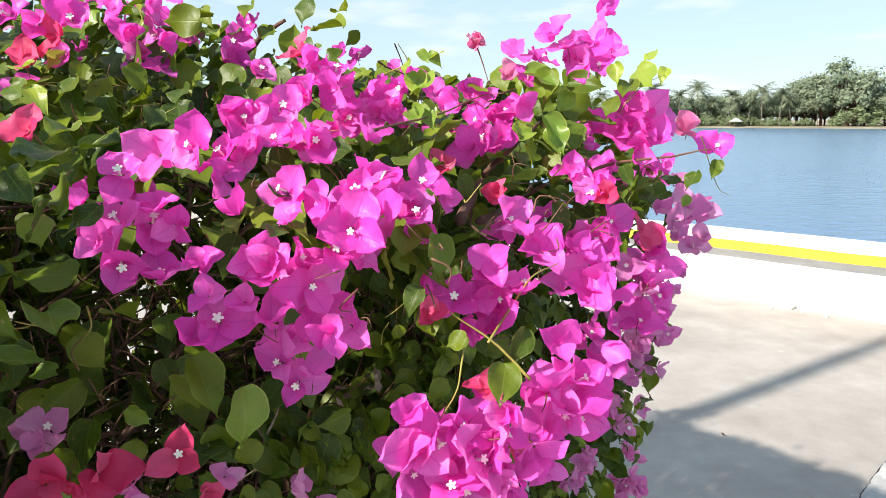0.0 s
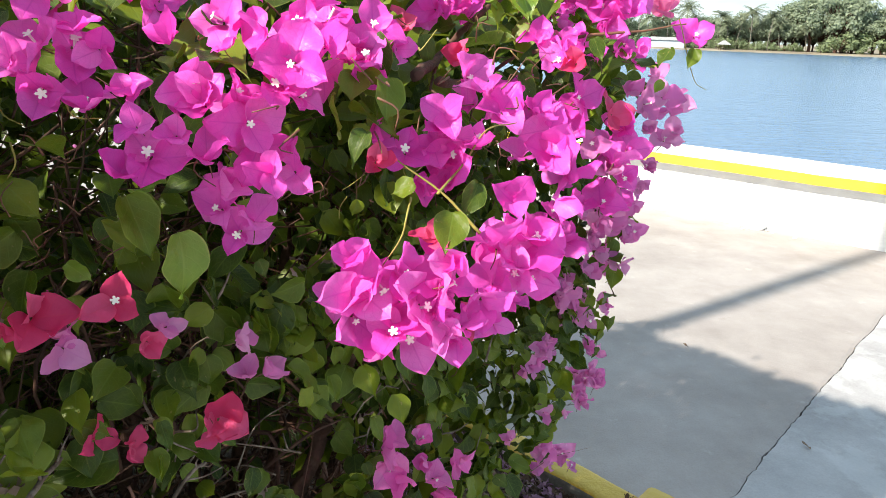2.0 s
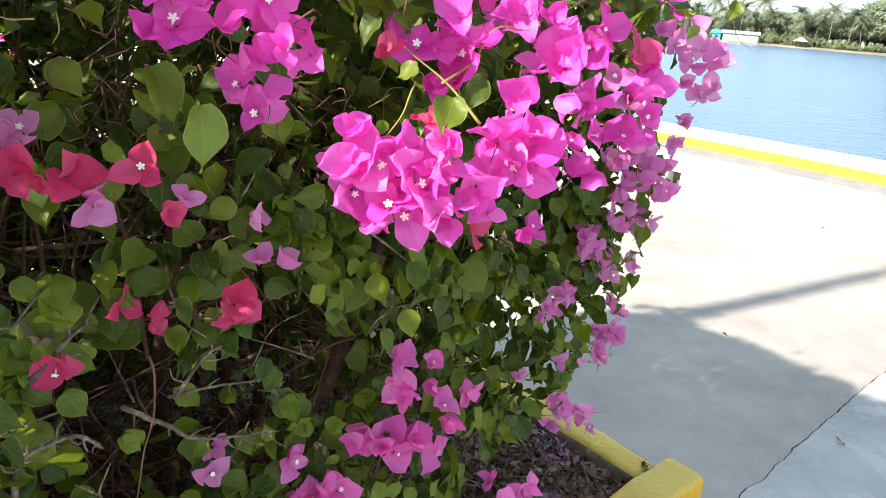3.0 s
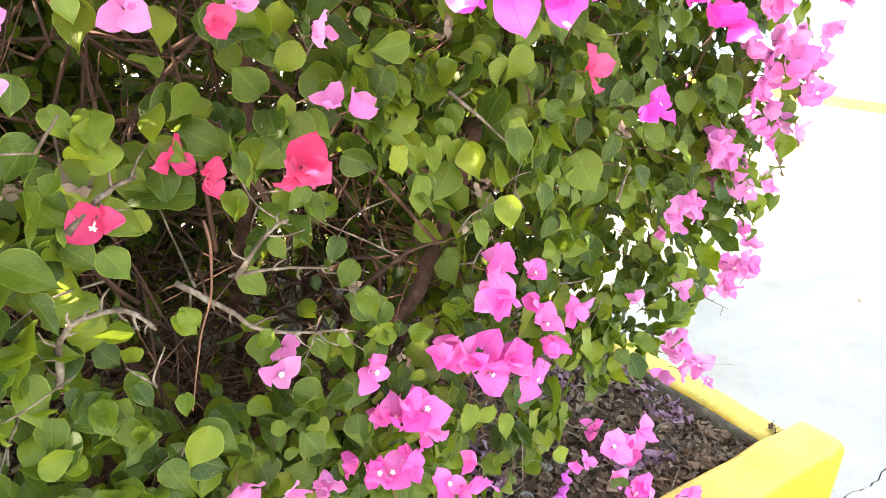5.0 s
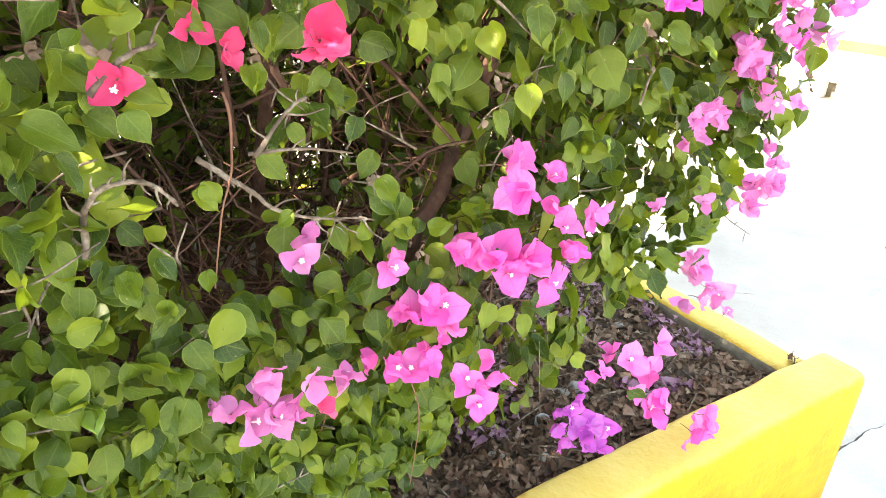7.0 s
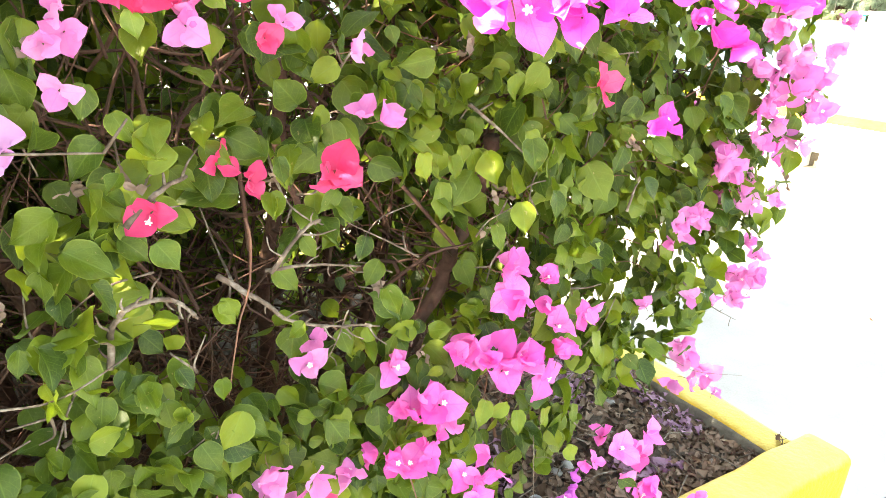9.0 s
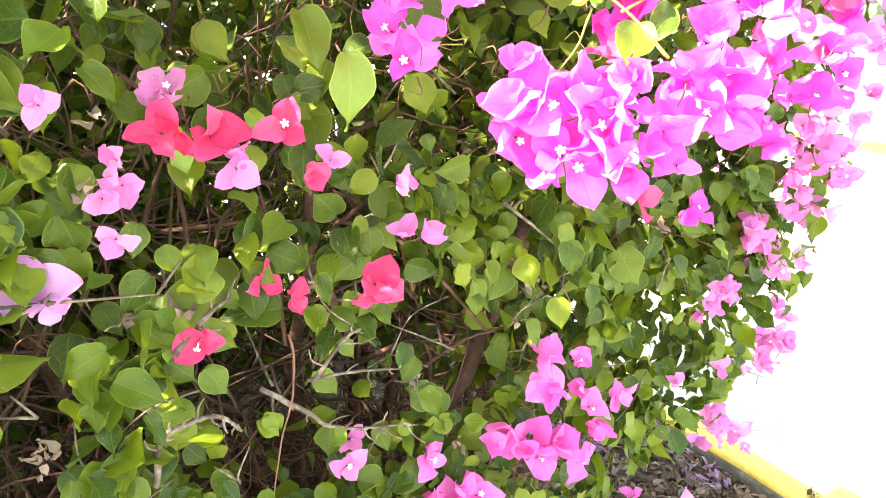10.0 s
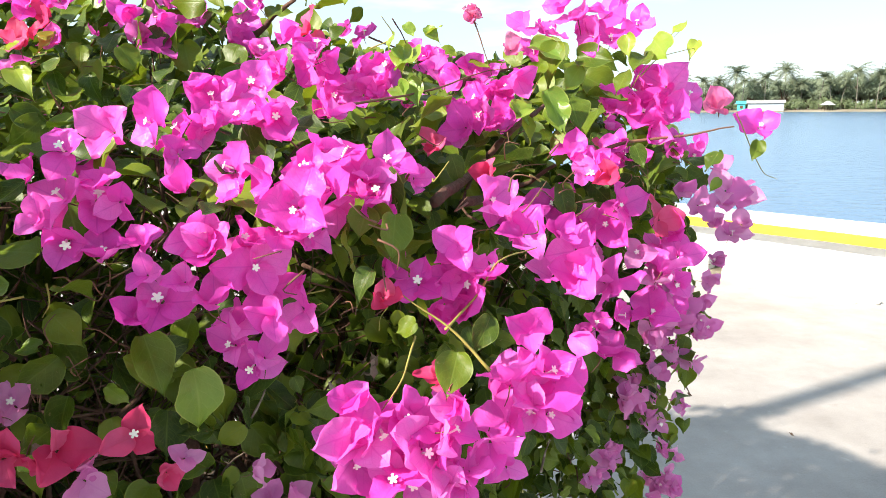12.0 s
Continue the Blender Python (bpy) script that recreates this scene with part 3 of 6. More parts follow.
r = random.Random(12)
palms = [palm_tree(s, 12.5) for s in (1, 2, 3)]
FAR_PALMS = [(16.9, 1.02), (15.9, 0.8), (17.6, 0.78), (19.2, 0.86), (20.5, 1.06), (21.6, 0.7), (22.8, 0.84), (24.2, 0.72), (25.2, 0.98), (26.4, 0.86), (27.2, 0.7), (21.1, 0.8), (23.6, 0.66), (18.4, 0.72), (26.0, 0.7), (14.6, 0.8), (29.0, 0.62), (13.2, 0.9)]
for i, (a, s) in enumerate(FAR_PALMS):
    (stand if i < 3 else stand_copy)(palms[i % 3], a, shore_far(a) + 8 + 9 * r.random(), s * 1.05, r.uniform(0, 6.28))
trees = [leafy_tree("broadleaf_tree", 20 + s, 10, 4.2, TREE_HAZED, "broad green tree on the far bank", "tree", "trees on the far bank", 3000, 0.3, 0.1) for s in range(4)]
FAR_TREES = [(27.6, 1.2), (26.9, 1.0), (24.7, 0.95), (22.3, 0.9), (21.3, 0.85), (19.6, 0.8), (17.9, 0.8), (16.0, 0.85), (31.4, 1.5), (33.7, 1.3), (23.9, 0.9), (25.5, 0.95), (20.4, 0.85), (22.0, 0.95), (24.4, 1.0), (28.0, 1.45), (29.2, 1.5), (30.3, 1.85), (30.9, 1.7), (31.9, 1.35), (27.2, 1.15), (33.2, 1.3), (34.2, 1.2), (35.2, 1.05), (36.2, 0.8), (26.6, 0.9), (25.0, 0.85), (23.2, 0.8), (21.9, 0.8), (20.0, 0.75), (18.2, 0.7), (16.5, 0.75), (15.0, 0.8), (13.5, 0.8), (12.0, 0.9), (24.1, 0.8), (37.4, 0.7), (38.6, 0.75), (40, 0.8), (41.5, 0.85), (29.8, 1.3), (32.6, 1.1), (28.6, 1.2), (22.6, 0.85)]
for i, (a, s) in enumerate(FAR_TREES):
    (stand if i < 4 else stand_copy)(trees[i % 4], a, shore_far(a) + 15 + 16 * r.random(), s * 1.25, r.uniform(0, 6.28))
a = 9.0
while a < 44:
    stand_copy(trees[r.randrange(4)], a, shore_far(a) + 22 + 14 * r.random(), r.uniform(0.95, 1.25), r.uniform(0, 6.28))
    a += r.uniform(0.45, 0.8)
shrubs = [leafy_tree("waterside_shrub", 40 + s, 4.2, 3.0, MANGROVE_HAZED, "rounded green shrub at the water's edge", "shrub", "shrubs on the far bank", 1300, 0.12, 0.05) for s in range(3)]
a, i = 8.0, 0
while a < 44:
    big = 1.55 if 30.5 < a < 36.5 else 0.85
    gap = 18.2 < a < 20.8 or r.random() < 0.28
    if not gap:
        (stand if i < 3 else stand_copy)(shrubs[i % 3], a, shore_far(a) + 5 + 6 * r.random() + 3 * big, big * r.uniform(0.45, 1.3), r.uniform(0, 6.28))
        i += 1
    a += r.uniform(0.28, 0.5)


def building(name, a, far, wide, deep, high, wall, roof, label, openings):
    b = empty(name, polar(a, far, -0.95), label, "building")
    b.rotation_euler = (0, 0, -radians(a))
    part("wall", box_bm(-wide / 2, wide / 2, 0, deep, 0, high, 0.05), wall, b)
    bm = bmesh.new()
    e, k = 0.5, high + 1.1
    vs = [bm.verts.new(v) for v in ((-wide / 2 - e, -e, high + 0.05), (wide / 2 + e, -e, high + 0.05), (wide / 2 + e, deep + e, high + 0.05), (-wide / 2 - e, deep + e, high + 0.05), (-wide / 2 - e, deep / 2, k), (wide / 2 + e, deep / 2, k))]
    for f in ((0, 1, 5, 4), (2, 3, 4, 5), (0, 4, 3), (1, 2, 5), (0, 3, 2, 1)):
        bm.faces.new([vs[n] for n in f])
    part("roof", bm, roof, b)
    for x, w, z0, z1 in openings:
        part("window", box_bm(x - w / 2, x + w / 2, -0.03, 0.05, z0, z1), BARK, b)
    return b


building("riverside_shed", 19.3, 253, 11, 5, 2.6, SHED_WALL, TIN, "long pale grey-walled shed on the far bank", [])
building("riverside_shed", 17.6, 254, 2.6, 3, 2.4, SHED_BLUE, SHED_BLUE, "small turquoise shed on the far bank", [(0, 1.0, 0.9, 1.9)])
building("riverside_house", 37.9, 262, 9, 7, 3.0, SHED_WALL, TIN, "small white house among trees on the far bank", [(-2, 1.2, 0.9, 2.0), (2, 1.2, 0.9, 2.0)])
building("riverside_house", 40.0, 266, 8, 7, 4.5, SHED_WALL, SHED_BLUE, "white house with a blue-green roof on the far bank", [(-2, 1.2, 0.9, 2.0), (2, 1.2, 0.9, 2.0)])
hut = empty("waterside_hut", polar(23.4, 253, -0.9), "small open hut with a pale tin roof at the water's edge", "hut")
hut.scale = (0.78, 0.78, 0.9)
for x in (-1.6, 1.6):
    for y in (-1.2, 1.2):
        joined("post", [tube([Vector((x, y, -0.6)), Vector((x, y, 2.1))], 0.08, 0.08, 6)], BARK, hut)
bm = bmesh.new()
bmesh.ops.create_cone(bm, cap_ends=True, segments=4, radius1=3.2, radius2=0.5, depth=1.5, matrix=Matrix.Translation((0, 0, 2.75)) @ Matrix.Rotation(radians(45), 4, "Z"))
part("roof", bm, TIN, hut)

# ---- lamp post whose shadow lies over the pavement ----
lamp_post = empty("lamp_post", (-2.55, 0.76, 0), "tall galvanised steel lamp post on the quay", "lamp post")
joined("pole", [tube([Vector((0, 0, 0)), Vector((0, 0, 3)), Vector((0, 0, 9.5))], 0.076, 0.056, 14)], STEEL, lamp_post)
part("base_plate", box_bm(-0.16, 0.16, -0.16, 0.16, 0.0, 0.02, 0.004), STEEL, lamp_post)
joined("arm", [tube(curve_points([(0, 0, 9.4), (-0.3, 0.3, 9.75), (-1.0, 1.0, 9.85)], 5), 0.03, 0.025, 8)], STEEL, lamp_post)
part("lamp_head", box_bm(-1.35, -0.95, 0.9, 1.1, 9.80, 9.90, 0.03), STEEL, lamp_post)

# ---- planter ----
planter = empty("planter", at(0.3, 1.3), "yellow-painted concrete planter with chipped paint", "planter")


def kerb(name, u0, u1, v0, v1, top, along, seed, inner, label=""):
    """One side of the planter, cast with rounded, knocked edges."""
    if along == "u":
        bm = run(u0, u1, v0, v1, -0.03, top, 0.02, 0.022, 0.005, seed, 8)
        turn = TURNED
    else:
        bm = run(v0, v1, -u1, -u0, -0.03, top, 0.02, 0.022, 0.005, seed, 8)
        turn = TURNED @ Matrix.Rotation(radians(90), 4, "Z")
    bmesh.ops.transform(bm, matrix=turn, verts=bm.verts[:])
    bmesh.ops.translate(bm, vec=-planter.location, verts=bm.verts[:])
    ob = part(name, bm, YELLOW, planter, label, True)
    ob.data.materials.append(RAW_CONCRETE)
    for face in ob.data.polygons:
        face.material_index = 1 if face.normal.dot(inner) > 0.9 else 0
    return ob


kerb("front_kerb", START, END, FRONT, FRONT + 0.111, 0.383, "u", 1, V)
kerb("end_kerb", END - 0.119, END - 0.028, FRONT + 0.114, BACK, 0.366, "v", 5, -U)
kerb("back_kerb", START, END - 0.12, BACK - 0.115, BACK - 0.003, 0.37, "u", 9, -V)
kerb("end_kerb", START, START + 0.115, FRONT + 0.118, BACK - 0.118, 0.37, "v", 12, U)

rng = random.Random(9)
sv, sf, NU, NV = [], [], 110, 60
for i in range(NU + 1):
    for j in range(NV + 1):
        u, v = START + 0.1 + (END - START - 0.2) * i / NU, FRONT + 0.1 + (BACK - FRONT - 0.2) * (j / NV) ** 1.3
        sv.append(at(u, v, 0.322 + 0.024 * noise.noise((u * 4, v * 4, 0)) + 0.02 * noise.noise((u * 14, v * 14, 3)) + 0.01 * noise.noise((u * 45, v * 45, 5))))
for i in range(NU):
    for j in range(NV):
        a = i * (NV + 1) + j
        sf.append((a, a + NV + 1, a + NV + 2, a + 1))
soil = tagged(hang("soil", mesh_of("soil", sv, sf, SOIL)), "dry dark soil bed under the bush", "soil", kind="stuff")


def soil_top(u, v):
    return 0.322 + 0.024 * noise.noise((u * 4, v * 4, 0)) + 0.02 * noise.noise((u * 14, v * 14, 3))


def litter(name, count, shapes, mat, label, size, u0, u1, v0, v1, lift, clump=0.0):
    put = []
    for _ in range(count):
        while True:
            u, v = rng.uniform(u0, u1), v0 + (v1 - v0) * rng.random() ** 1.5
            if not clump or noise.noise((u * 5, v * 5, 7)) > clump:
                break
        n = Vector((rng.gauss(0, 0.45), rng.gauss(0, 0.45), 1))
        put.append((rng.randrange(len(shapes)), facing(at(u, v, soil_top(u, v) + lift * rng.uniform(0.3, 1.4)), n, (rng.gauss(0, 1), rng.gauss(0, 1), 0.0), rng.uniform(*size))))
    return tagged(scatter(name, shapes, put, mat, None, label), category="leaf litter")


rs = random.Random(31)
CURLED = [blade(5, 4, 0.30, leaf_shape, rs.uniform(0.2, 1.2), rs.uniform(-0.5, 0.6), 0.12, rs) for _ in range(5)]
SCRAPS = [blade(3, 2, rs.uniform(0.2, 0.42), leaf_shape, rs.uniform(0.2, 1.3), rs.uniform(-0.6, 0.7), 0.15, rs) for _ in range(6)]
litter("dry_leaf_litter", 9000, SCRAPS, DRY, "dry curled brown leaves lying on the soil", (0.011, 0.032), 0.0, END - 0.12, FRONT + 0.12, 1.5, 0.012)
litter("fallen_bracts", 950, SCRAPS, WILTED, "fallen wilted purple bracts on the soil", (0.016, 0.032), 0.3, END - 0.13, FRONT + 0.2, 1.3, 0.02, 0.06)
twigs = []
for _ in range(170):
    u, v = rng.uniform(0, END - 0.15), rng.uniform(FRONT + 0.13, 1.2)
    d, n = rng.uniform(0, 6.28), rng.uniform(0.04, 0.14)
    p = at(u, v, soil_top(u, v) + 0.018)
    q = p + Vector((math.cos(d) * n, math.sin(d) * n, rng.uniform(-0.005, 0.03)))
    twigs.append(tube([p, p.lerp(q, 0.5) + Vector((0, 0, rng.uniform(0, 0.012))), q], 0.002, 0.001, 5))
tagged(joined("fallen_twigs", twigs, GREY_BARK, None, "thin grey twigs fallen on the soil", "stuff"), category="twigs")


def lump(name, place, size, mat, label, category, group, seed):
    bm = bmesh.new()
    bmesh.ops.create_icosphere(bm, subdivisions=2, radius=1)
    for v in bm.verts:
        v.co = v.co * (1 + 0.35 * noise.noise(v.co * 1.3 + Vector((seed, 0, 0))))
        v.co = Vector((v.co.x * size, v.co.y * size * 0.8, v.co.z * size * 0.55))
    ob = part(name, bm, mat, None, label, True)
    ob.location = place
    ob.rotation_euler = (0, 0, seed)
    return tagged(ob, category=category, group=group)


for k in range(26):
    u, v = rng.uniform(0.2, 1.25), rng.uniform(FRONT + 0.14, 0.95)
    lump("pebble", at(u, v, soil_top(u, v) + 0.006), rng.uniform(0.007, 0.018), STONE, "small grey pebble on the soil", "stone", "pebbles on the soil", k)
lump("plaster_heap", WALL_FOOT + WALL_WAY * 0.62 + Vector((0, 0, 0.012)), 0.075, LIME, "low heap of broken white plaster by the wall", "rubble", "", 3)
for k in range(7):
    p = WALL_FOOT + WALL_WAY * rng.gauss(0.62, 0.14) - WALL_OUT * rng.uniform(0.02, 0.12)
    lump("plaster_crumb", p + Vector((0, 0, 0.005)), rng.uniform(0.008, 0.022), LIME, "crumb of fallen white plaster by the wall", "rubble", "plaster crumbs by the wall", k)
litter_on_slab = []
for _ in range(6):
    u, v = rng.uniform(1.3, 4.5), rng.uniform(-0.2, 3.5)
    litter_on_slab.append((rng.randrange(5), facing(at(u, v, 0.012), (rng.gauss(0, 0.2), rng.gauss(0, 0.2), 1), (rng.gauss(0, 1), rng.gauss(0, 1), 0), rng.uniform(0.015, 0.04))))
tagged(scatter("blown_leaves", CURLED, litter_on_slab, DRY, None, "a few dry leaves blown over the pavement"), category="leaf litter")

wedge = []
for k in range(7):
    wedge.append((rng.randrange(5), facing(at(END - 0.078 + rng.gauss(0, 0.006), FRONT + 0.122 + rng.gauss(0, 0.008), 0.368 + rng.uniform(-0.004, 0.008)), (rng.gauss(0, 0.6), rng.gauss(0, 0.6), 1), (rng.gauss(0, 1), rng.gauss(0, 1), 0), rng.uniform(0.012, 0.021))))
tagged(scatter("withered_leaf_clump", CURLED, wedge, DRY, None, "withered brown leaf caught in the kerb joint", ""), category="dry leaf")

pipe = empty("pipe_stub", at(0.805, 0.742, 0.312), "open end of a grey plastic pipe in the soil", "pipe")
ring_v, ring_f = [], []
for i in range(20):
    a = 2 * math.pi * i / 20
    for rad, z in ((0.016, -0.05), (0.016, 0.03), (0.0125, 0.03), (0.0125, -0.04)):
        ring_v.append((rad * math.cos(a), rad * math.sin(a), z))
    for k in range(3):
        ring_f.append((i * 4 + k, ((i + 1) % 20) * 4 + k, ((i + 1) % 20) * 4 + k + 1, i * 4 + k + 1))
hang("pipe_wall", mesh_of("pipe_wall", ring_v, ring_f, PIPE), pipe, Matrix.Rotation(radians(25), 4, "X"))

# ---- the bougainvillea ----
bush = empty("bougainvillea_bush", at(0.2, 1.1, 0.29), "dense bougainvillea bush with magenta and coral bracts", "bush")
HOME = bush.location.copy()


def smooth(a, b, x):
    t = min(1, max(0, (x - a) / (b - a)))
    return t * t * (3 - 2 * t)


def front_of(u, z):
    """How far into the depth the leafy front lies."""
    v = 0.545 + 0.25 * max(0, 0.8 - z)
    crown = smooth(1.30, 1.42, z) * (1 - smooth(1.44, 1.58, z))
    v -= crown * (0.06 + 0.16 * smooth(0.12, 0.34, u) * (1 - smooth(0.45, 1.05, u)))
    # the unseen left end is swelled forward to keep sun off the front leaves
    left = 1 - smooth(-0.12, 0.1, u)
    v += max(0, z - 1.46) * 1.7 * (1 - left) - 0.12 * left
    v += 0.16 * smooth(0.95, 1.2, u)
    return v + 0.03 * noise.noise((u * 5, z * 5, 1))


def top_of(u, v):
    return 1.56 - 0.25 * smooth(1.75, 2.15, v) ** 2 - 0.3 * (1 - smooth(-1.6, -1.1, u)) ** 2 + 0.07 * noise.noise((u * 2.2, v * 2.2, 3)) * smooth(1.1, 1.4, v) + 0.09 * (1 - smooth(0.40, 0.62, u)) * smooth(0.62, 0.95, v) - 0.06 * (1 - smooth(-0.1, 0.12, u)) + 0.05 * noise.noise((u * 4, v * 4, 6)) - 0.22 * smooth(0.85, 1.15, u) * (1 - smooth(0.6, 0.7, v) * 0.4) - 0.30 * max(0, noise.noise((u * 4.5, v * 4.5, 14))) * smooth(0.95, 1.15, v)


def end_of(v, z):
    return 1.12 - 0.25 * smooth(1.7, 2.15, v) ** 2 - 1.15 * max(0, 0.95 - z) - 0.22 * smooth(1.3, 1.6, z) + 0.05 * noise.noise((v * 4, z * 4, 9)) - 0.16 * max(0, noise.noise((v * 5, z * 5, 19))) * smooth(1.1, 1.3, v)


def low_of(u):
    return 0.40 + 0.24 * smooth(0.1, 0.7, u) + 0.20 * smooth(0.75, 0.95, u)


rl = random.Random(77)
LEAVES = [blade(14, 6, rl.uniform(0.33, 0.41), leaf_shape, rl.uniform(0.0, 0.7), rl.uniform(-0.12, 0.5), rl.uniform(0.03, 0.085), rl, 0.45) for _ in range(6)]
MIDDLING = [blade(9, 4, rl.uniform(0.33, 0.42), leaf_shape, rl.uniform(0.0, 0.7), rl.uniform(-0.12, 0.5), rl.uniform(0.03, 0.085), rl, 0.45) for _ in range(9)]
SMALL = [blade(7, 2, rl.uniform(0.32, 0.42), leaf_shape, rl.uniform(0.1, 0.7), rl.uniform(-0.08, 0.4), 0.0, rl) for _ in range(5)]
COARSE = [blade(4, 2, rl.uniform(0.33, 0.42), leaf_shape, rl.uniform(0.1, 0.6), rl.uniform(-0.08, 0.4), 0.0, rl) for _ in range(4)]
LEAF_MESH = [mesh_of("leaf", v, f, LEAF, u) for v, f, u in LEAVES]
YOUNG_MESH = [mesh_of("leaf", v, f, YOUNG, u) for v, f, u in LEAVES]
BRACTS = [blade(12, 6, rl.uniform(0.42, 0.54), bract_shape, rl.uniform(0.1, 0.9), rl.uniform(-0.45, 0.28), rl.uniform(0.06, 0.13), rl, 0.16) for _ in range(6)]
CROWDED = [blade(7, 4, rl.uniform(0.42, 0.54), bract_shape, rl.uniform(0.1, 0.9), rl.uniform(-0.45, 0.28), 0.09, rl, 0.14) for _ in range(6)]
TINTS = {"m": MAGENTA, "h": ROSY, "l": BLUSH, "d": MAUVE, "p": PALE, "r": RED, "q": BUDDING, "v": VIOLET}
BRACT_MESH = {k: [mesh_of("bract", v, f, mat, u) for v, f, u in BRACTS] for k, mat in TINTS.items()}


def floret_mesh():
    """A tiny white five-lobed star on a slender tube, of length 1."""
    verts, faces = [], []
    tv, tf = tube([Vector((0, 0, 0)), Vector((0, 0, 0.55)), Vector((0, 0, 1))], 0.10, 0.14, 5)
    verts, faces = list(tv), list(tf)
    o = len(verts)
    verts.append(Vector((0, 0, 0.97)))
    for k in range(20):
        a, rad = math.pi * k / 10, (0.22, 0.41, 0.46, 0.41)[k % 4]
        verts.append(Vector((rad * math.cos(a), rad * math.sin(a), 1.0 if k % 4 == 0 else 1.05)))
    faces += [(o, o + 1 + k, o + 1 + (k + 1) % 20) for k in range(20)]
    return mesh_of("floret", verts, faces, WHITE, smooth=False)


FLORET = floret_mesh()
PEDICEL = mesh_of("flower", *tube(curve_points([(0.1, -0.06, -0.6), (0.06, 0.02, -0.3), (0, 0, 0.04)], 3), 0.012, 0.026, 5), RED_STEM)
OUT = -V
TO_SUN = Vector((-SUN_WAY.x, -SUN_WAY.y, 0.6)).normalized()   # leaves and flowers turn to the light
rb = random.Random(5)


def bloom(x, y, z, wide, tint):
    """A flower of three papery bracts round its floret; a broad one is two that crowd together."""
    if wide >= 0.05 and tint == "m" and z > 1.25 and y < 0.75:
        off = Vector((rb.uniform(0.5, 1), rb.uniform(-0.3, 0.6), rb.uniform(-0.8, 0.8))).normalized() * wide * 0.24
        bloom(x - off.x, y - off.y, z - off.z, wide * 0.85, tint)
        bloom(x + off.x, y + off.y, z + off.z, wide * 0.78, tint)
        return
    axis = (OUT * 0.75 + TO_SUN * (0.75 * smooth(1.2, 1.34, z) + 0.3 * smooth(1.5, 1.6, z)) + Vector((0, 0, rb.uniform(-0.15, 0.5))) + Vector((rb.gauss(0, 0.5), rb.gauss(0, 0.4), rb.gauss(0, 0.35)))).normalized()
    size = wide * (0.7 if tint == "q" else 0.65 if tint == "r" and z < 1.2 else 0.61 if tint == "h" else 0.58)
    m = facing(Vector((x, y, z)) - HOME - axis * size * 0.35, axis, (rb.gauss(0, 1), rb.gauss(0, 1), rb.gauss(0, 1)), size)
    flower = hang("flower", PEDICEL, bush, m)
    start, spread = rb.uniform(0, 6.28), (rb.uniform(0.75, 1.3) if tint != "q" else 0.4)
    for k in range(3):
        a, o = start + k * 2.094 + rb.uniform(-0.25, 0.25), spread + rb.uniform(-0.25, 0.25)
        r_way = Vector((math.cos(a), math.sin(a), 0))
        way = r_way * math.sin(o) + Vector((0, 0, math.cos(o)))
        face = Vector((0, 0, math.sin(o))) - r_way * math.cos(o)
        face = Matrix.Rotation(rb.uniform(-0.35, 0.35), 3, way) @ face
        hang("bract", rb.choice(BRACT_MESH[tint]), flower, facing(r_way * 0.03, face, way, rb.uniform(0.82, 1.14)))
    if tint in "mdlvh" and wide > 0.032 and (tint != "m" or rb.random() < 0.7):
        fill_bloom(x, y, z, wide, tint)
    if rb.random() < (0.75 if tint in "mlh" else 0.15 if tint == "r" else 0.5) and wide > 0.034:
        tilt = Vector((rb.gauss(0, 0.3), rb.gauss(0, 0.3), 1))
        hang("floret", FLORET, flower, facing((rb.uniform(-0.08, 0.08), rb.uniform(-0.08, 0.08), 0.06), tilt, (1, 0, 0), 0.0095 * 2 / size * rb.uniform(0.75, 1.1) * 0.43), "white star-shaped floret")


SPARE = {k: [] for k in TINTS}


def fill_bloom(x, y, z, wide, tint):
    """Further bracts crowded behind an open flower."""
    axis = (OUT * 0.7 + TO_SUN * 0.4 + Vector((0, 0, 0.2)) + Vector((rb.gauss(0, 0.6), rb.gauss(0, 0.5), rb.gauss(0, 0.5)))).normalized()
    mid = Vector((x, y, z)) - HOME - OUT * wide * rb.uniform(0.1, 0.6) + Vector((rb.gauss(0, 0.3), rb.gauss(0, 0.3), rb.gauss(0, 0.3))) * wide
    side = axis.cross(Vector((0.2, 0.3, 0.9))).normalized()
    for k in range(3):
        way = Matrix.Rotation(k * 2.094 + rb.uniform(-0.4, 0.4), 3, axis) @ side
        way = (way * math.sin(1.0) + axis * math.cos(1.0)).normalized()
        SPARE[tint].append((rb.randrange(6), facing(mid, axis - way * axis.dot(way) + Vector((rb.gauss(0, 0.2), rb.gauss(0, 0.2), rb.gauss(0, 0.2))), way, wide * rb.uniform(0.42, 0.56))))


def leaf_pose(p, size, r, up=0.5, loose=0.45):
    high = smooth(1.25, 1.45, p[2])
    n = OUT * (0.9 - 0.35 * high) + TO_SUN * (0.6 * high + 0.5 * smooth(1.48, 1.58, p[2])) + Vector((0, 0, up)) + Vector((r.gauss(0, loose), r.gauss(0, loose), r.gauss(0, loose)))
    tip = Vector((r.gauss(0, 0.6), r.gauss(0, 0.6), -0.9 + r.gauss(0, 0.45))) + OUT * 0.3
    m = facing((0, 0, 0), n, tip, size)
    m.translation = Vector(p) - HOME - m.col[1].to_3d() * 0.45
    return m


def clear_leaf(x, y, z, long, tint):
    hang("leaf", rb.choice(YOUNG_MESH if tint == "y" else LEAF_MESH), bush, leaf_pose((x, y, z), long, rb, 0.45, 0.42), "fresh yellow-green leaf" if tint == "y" else "")


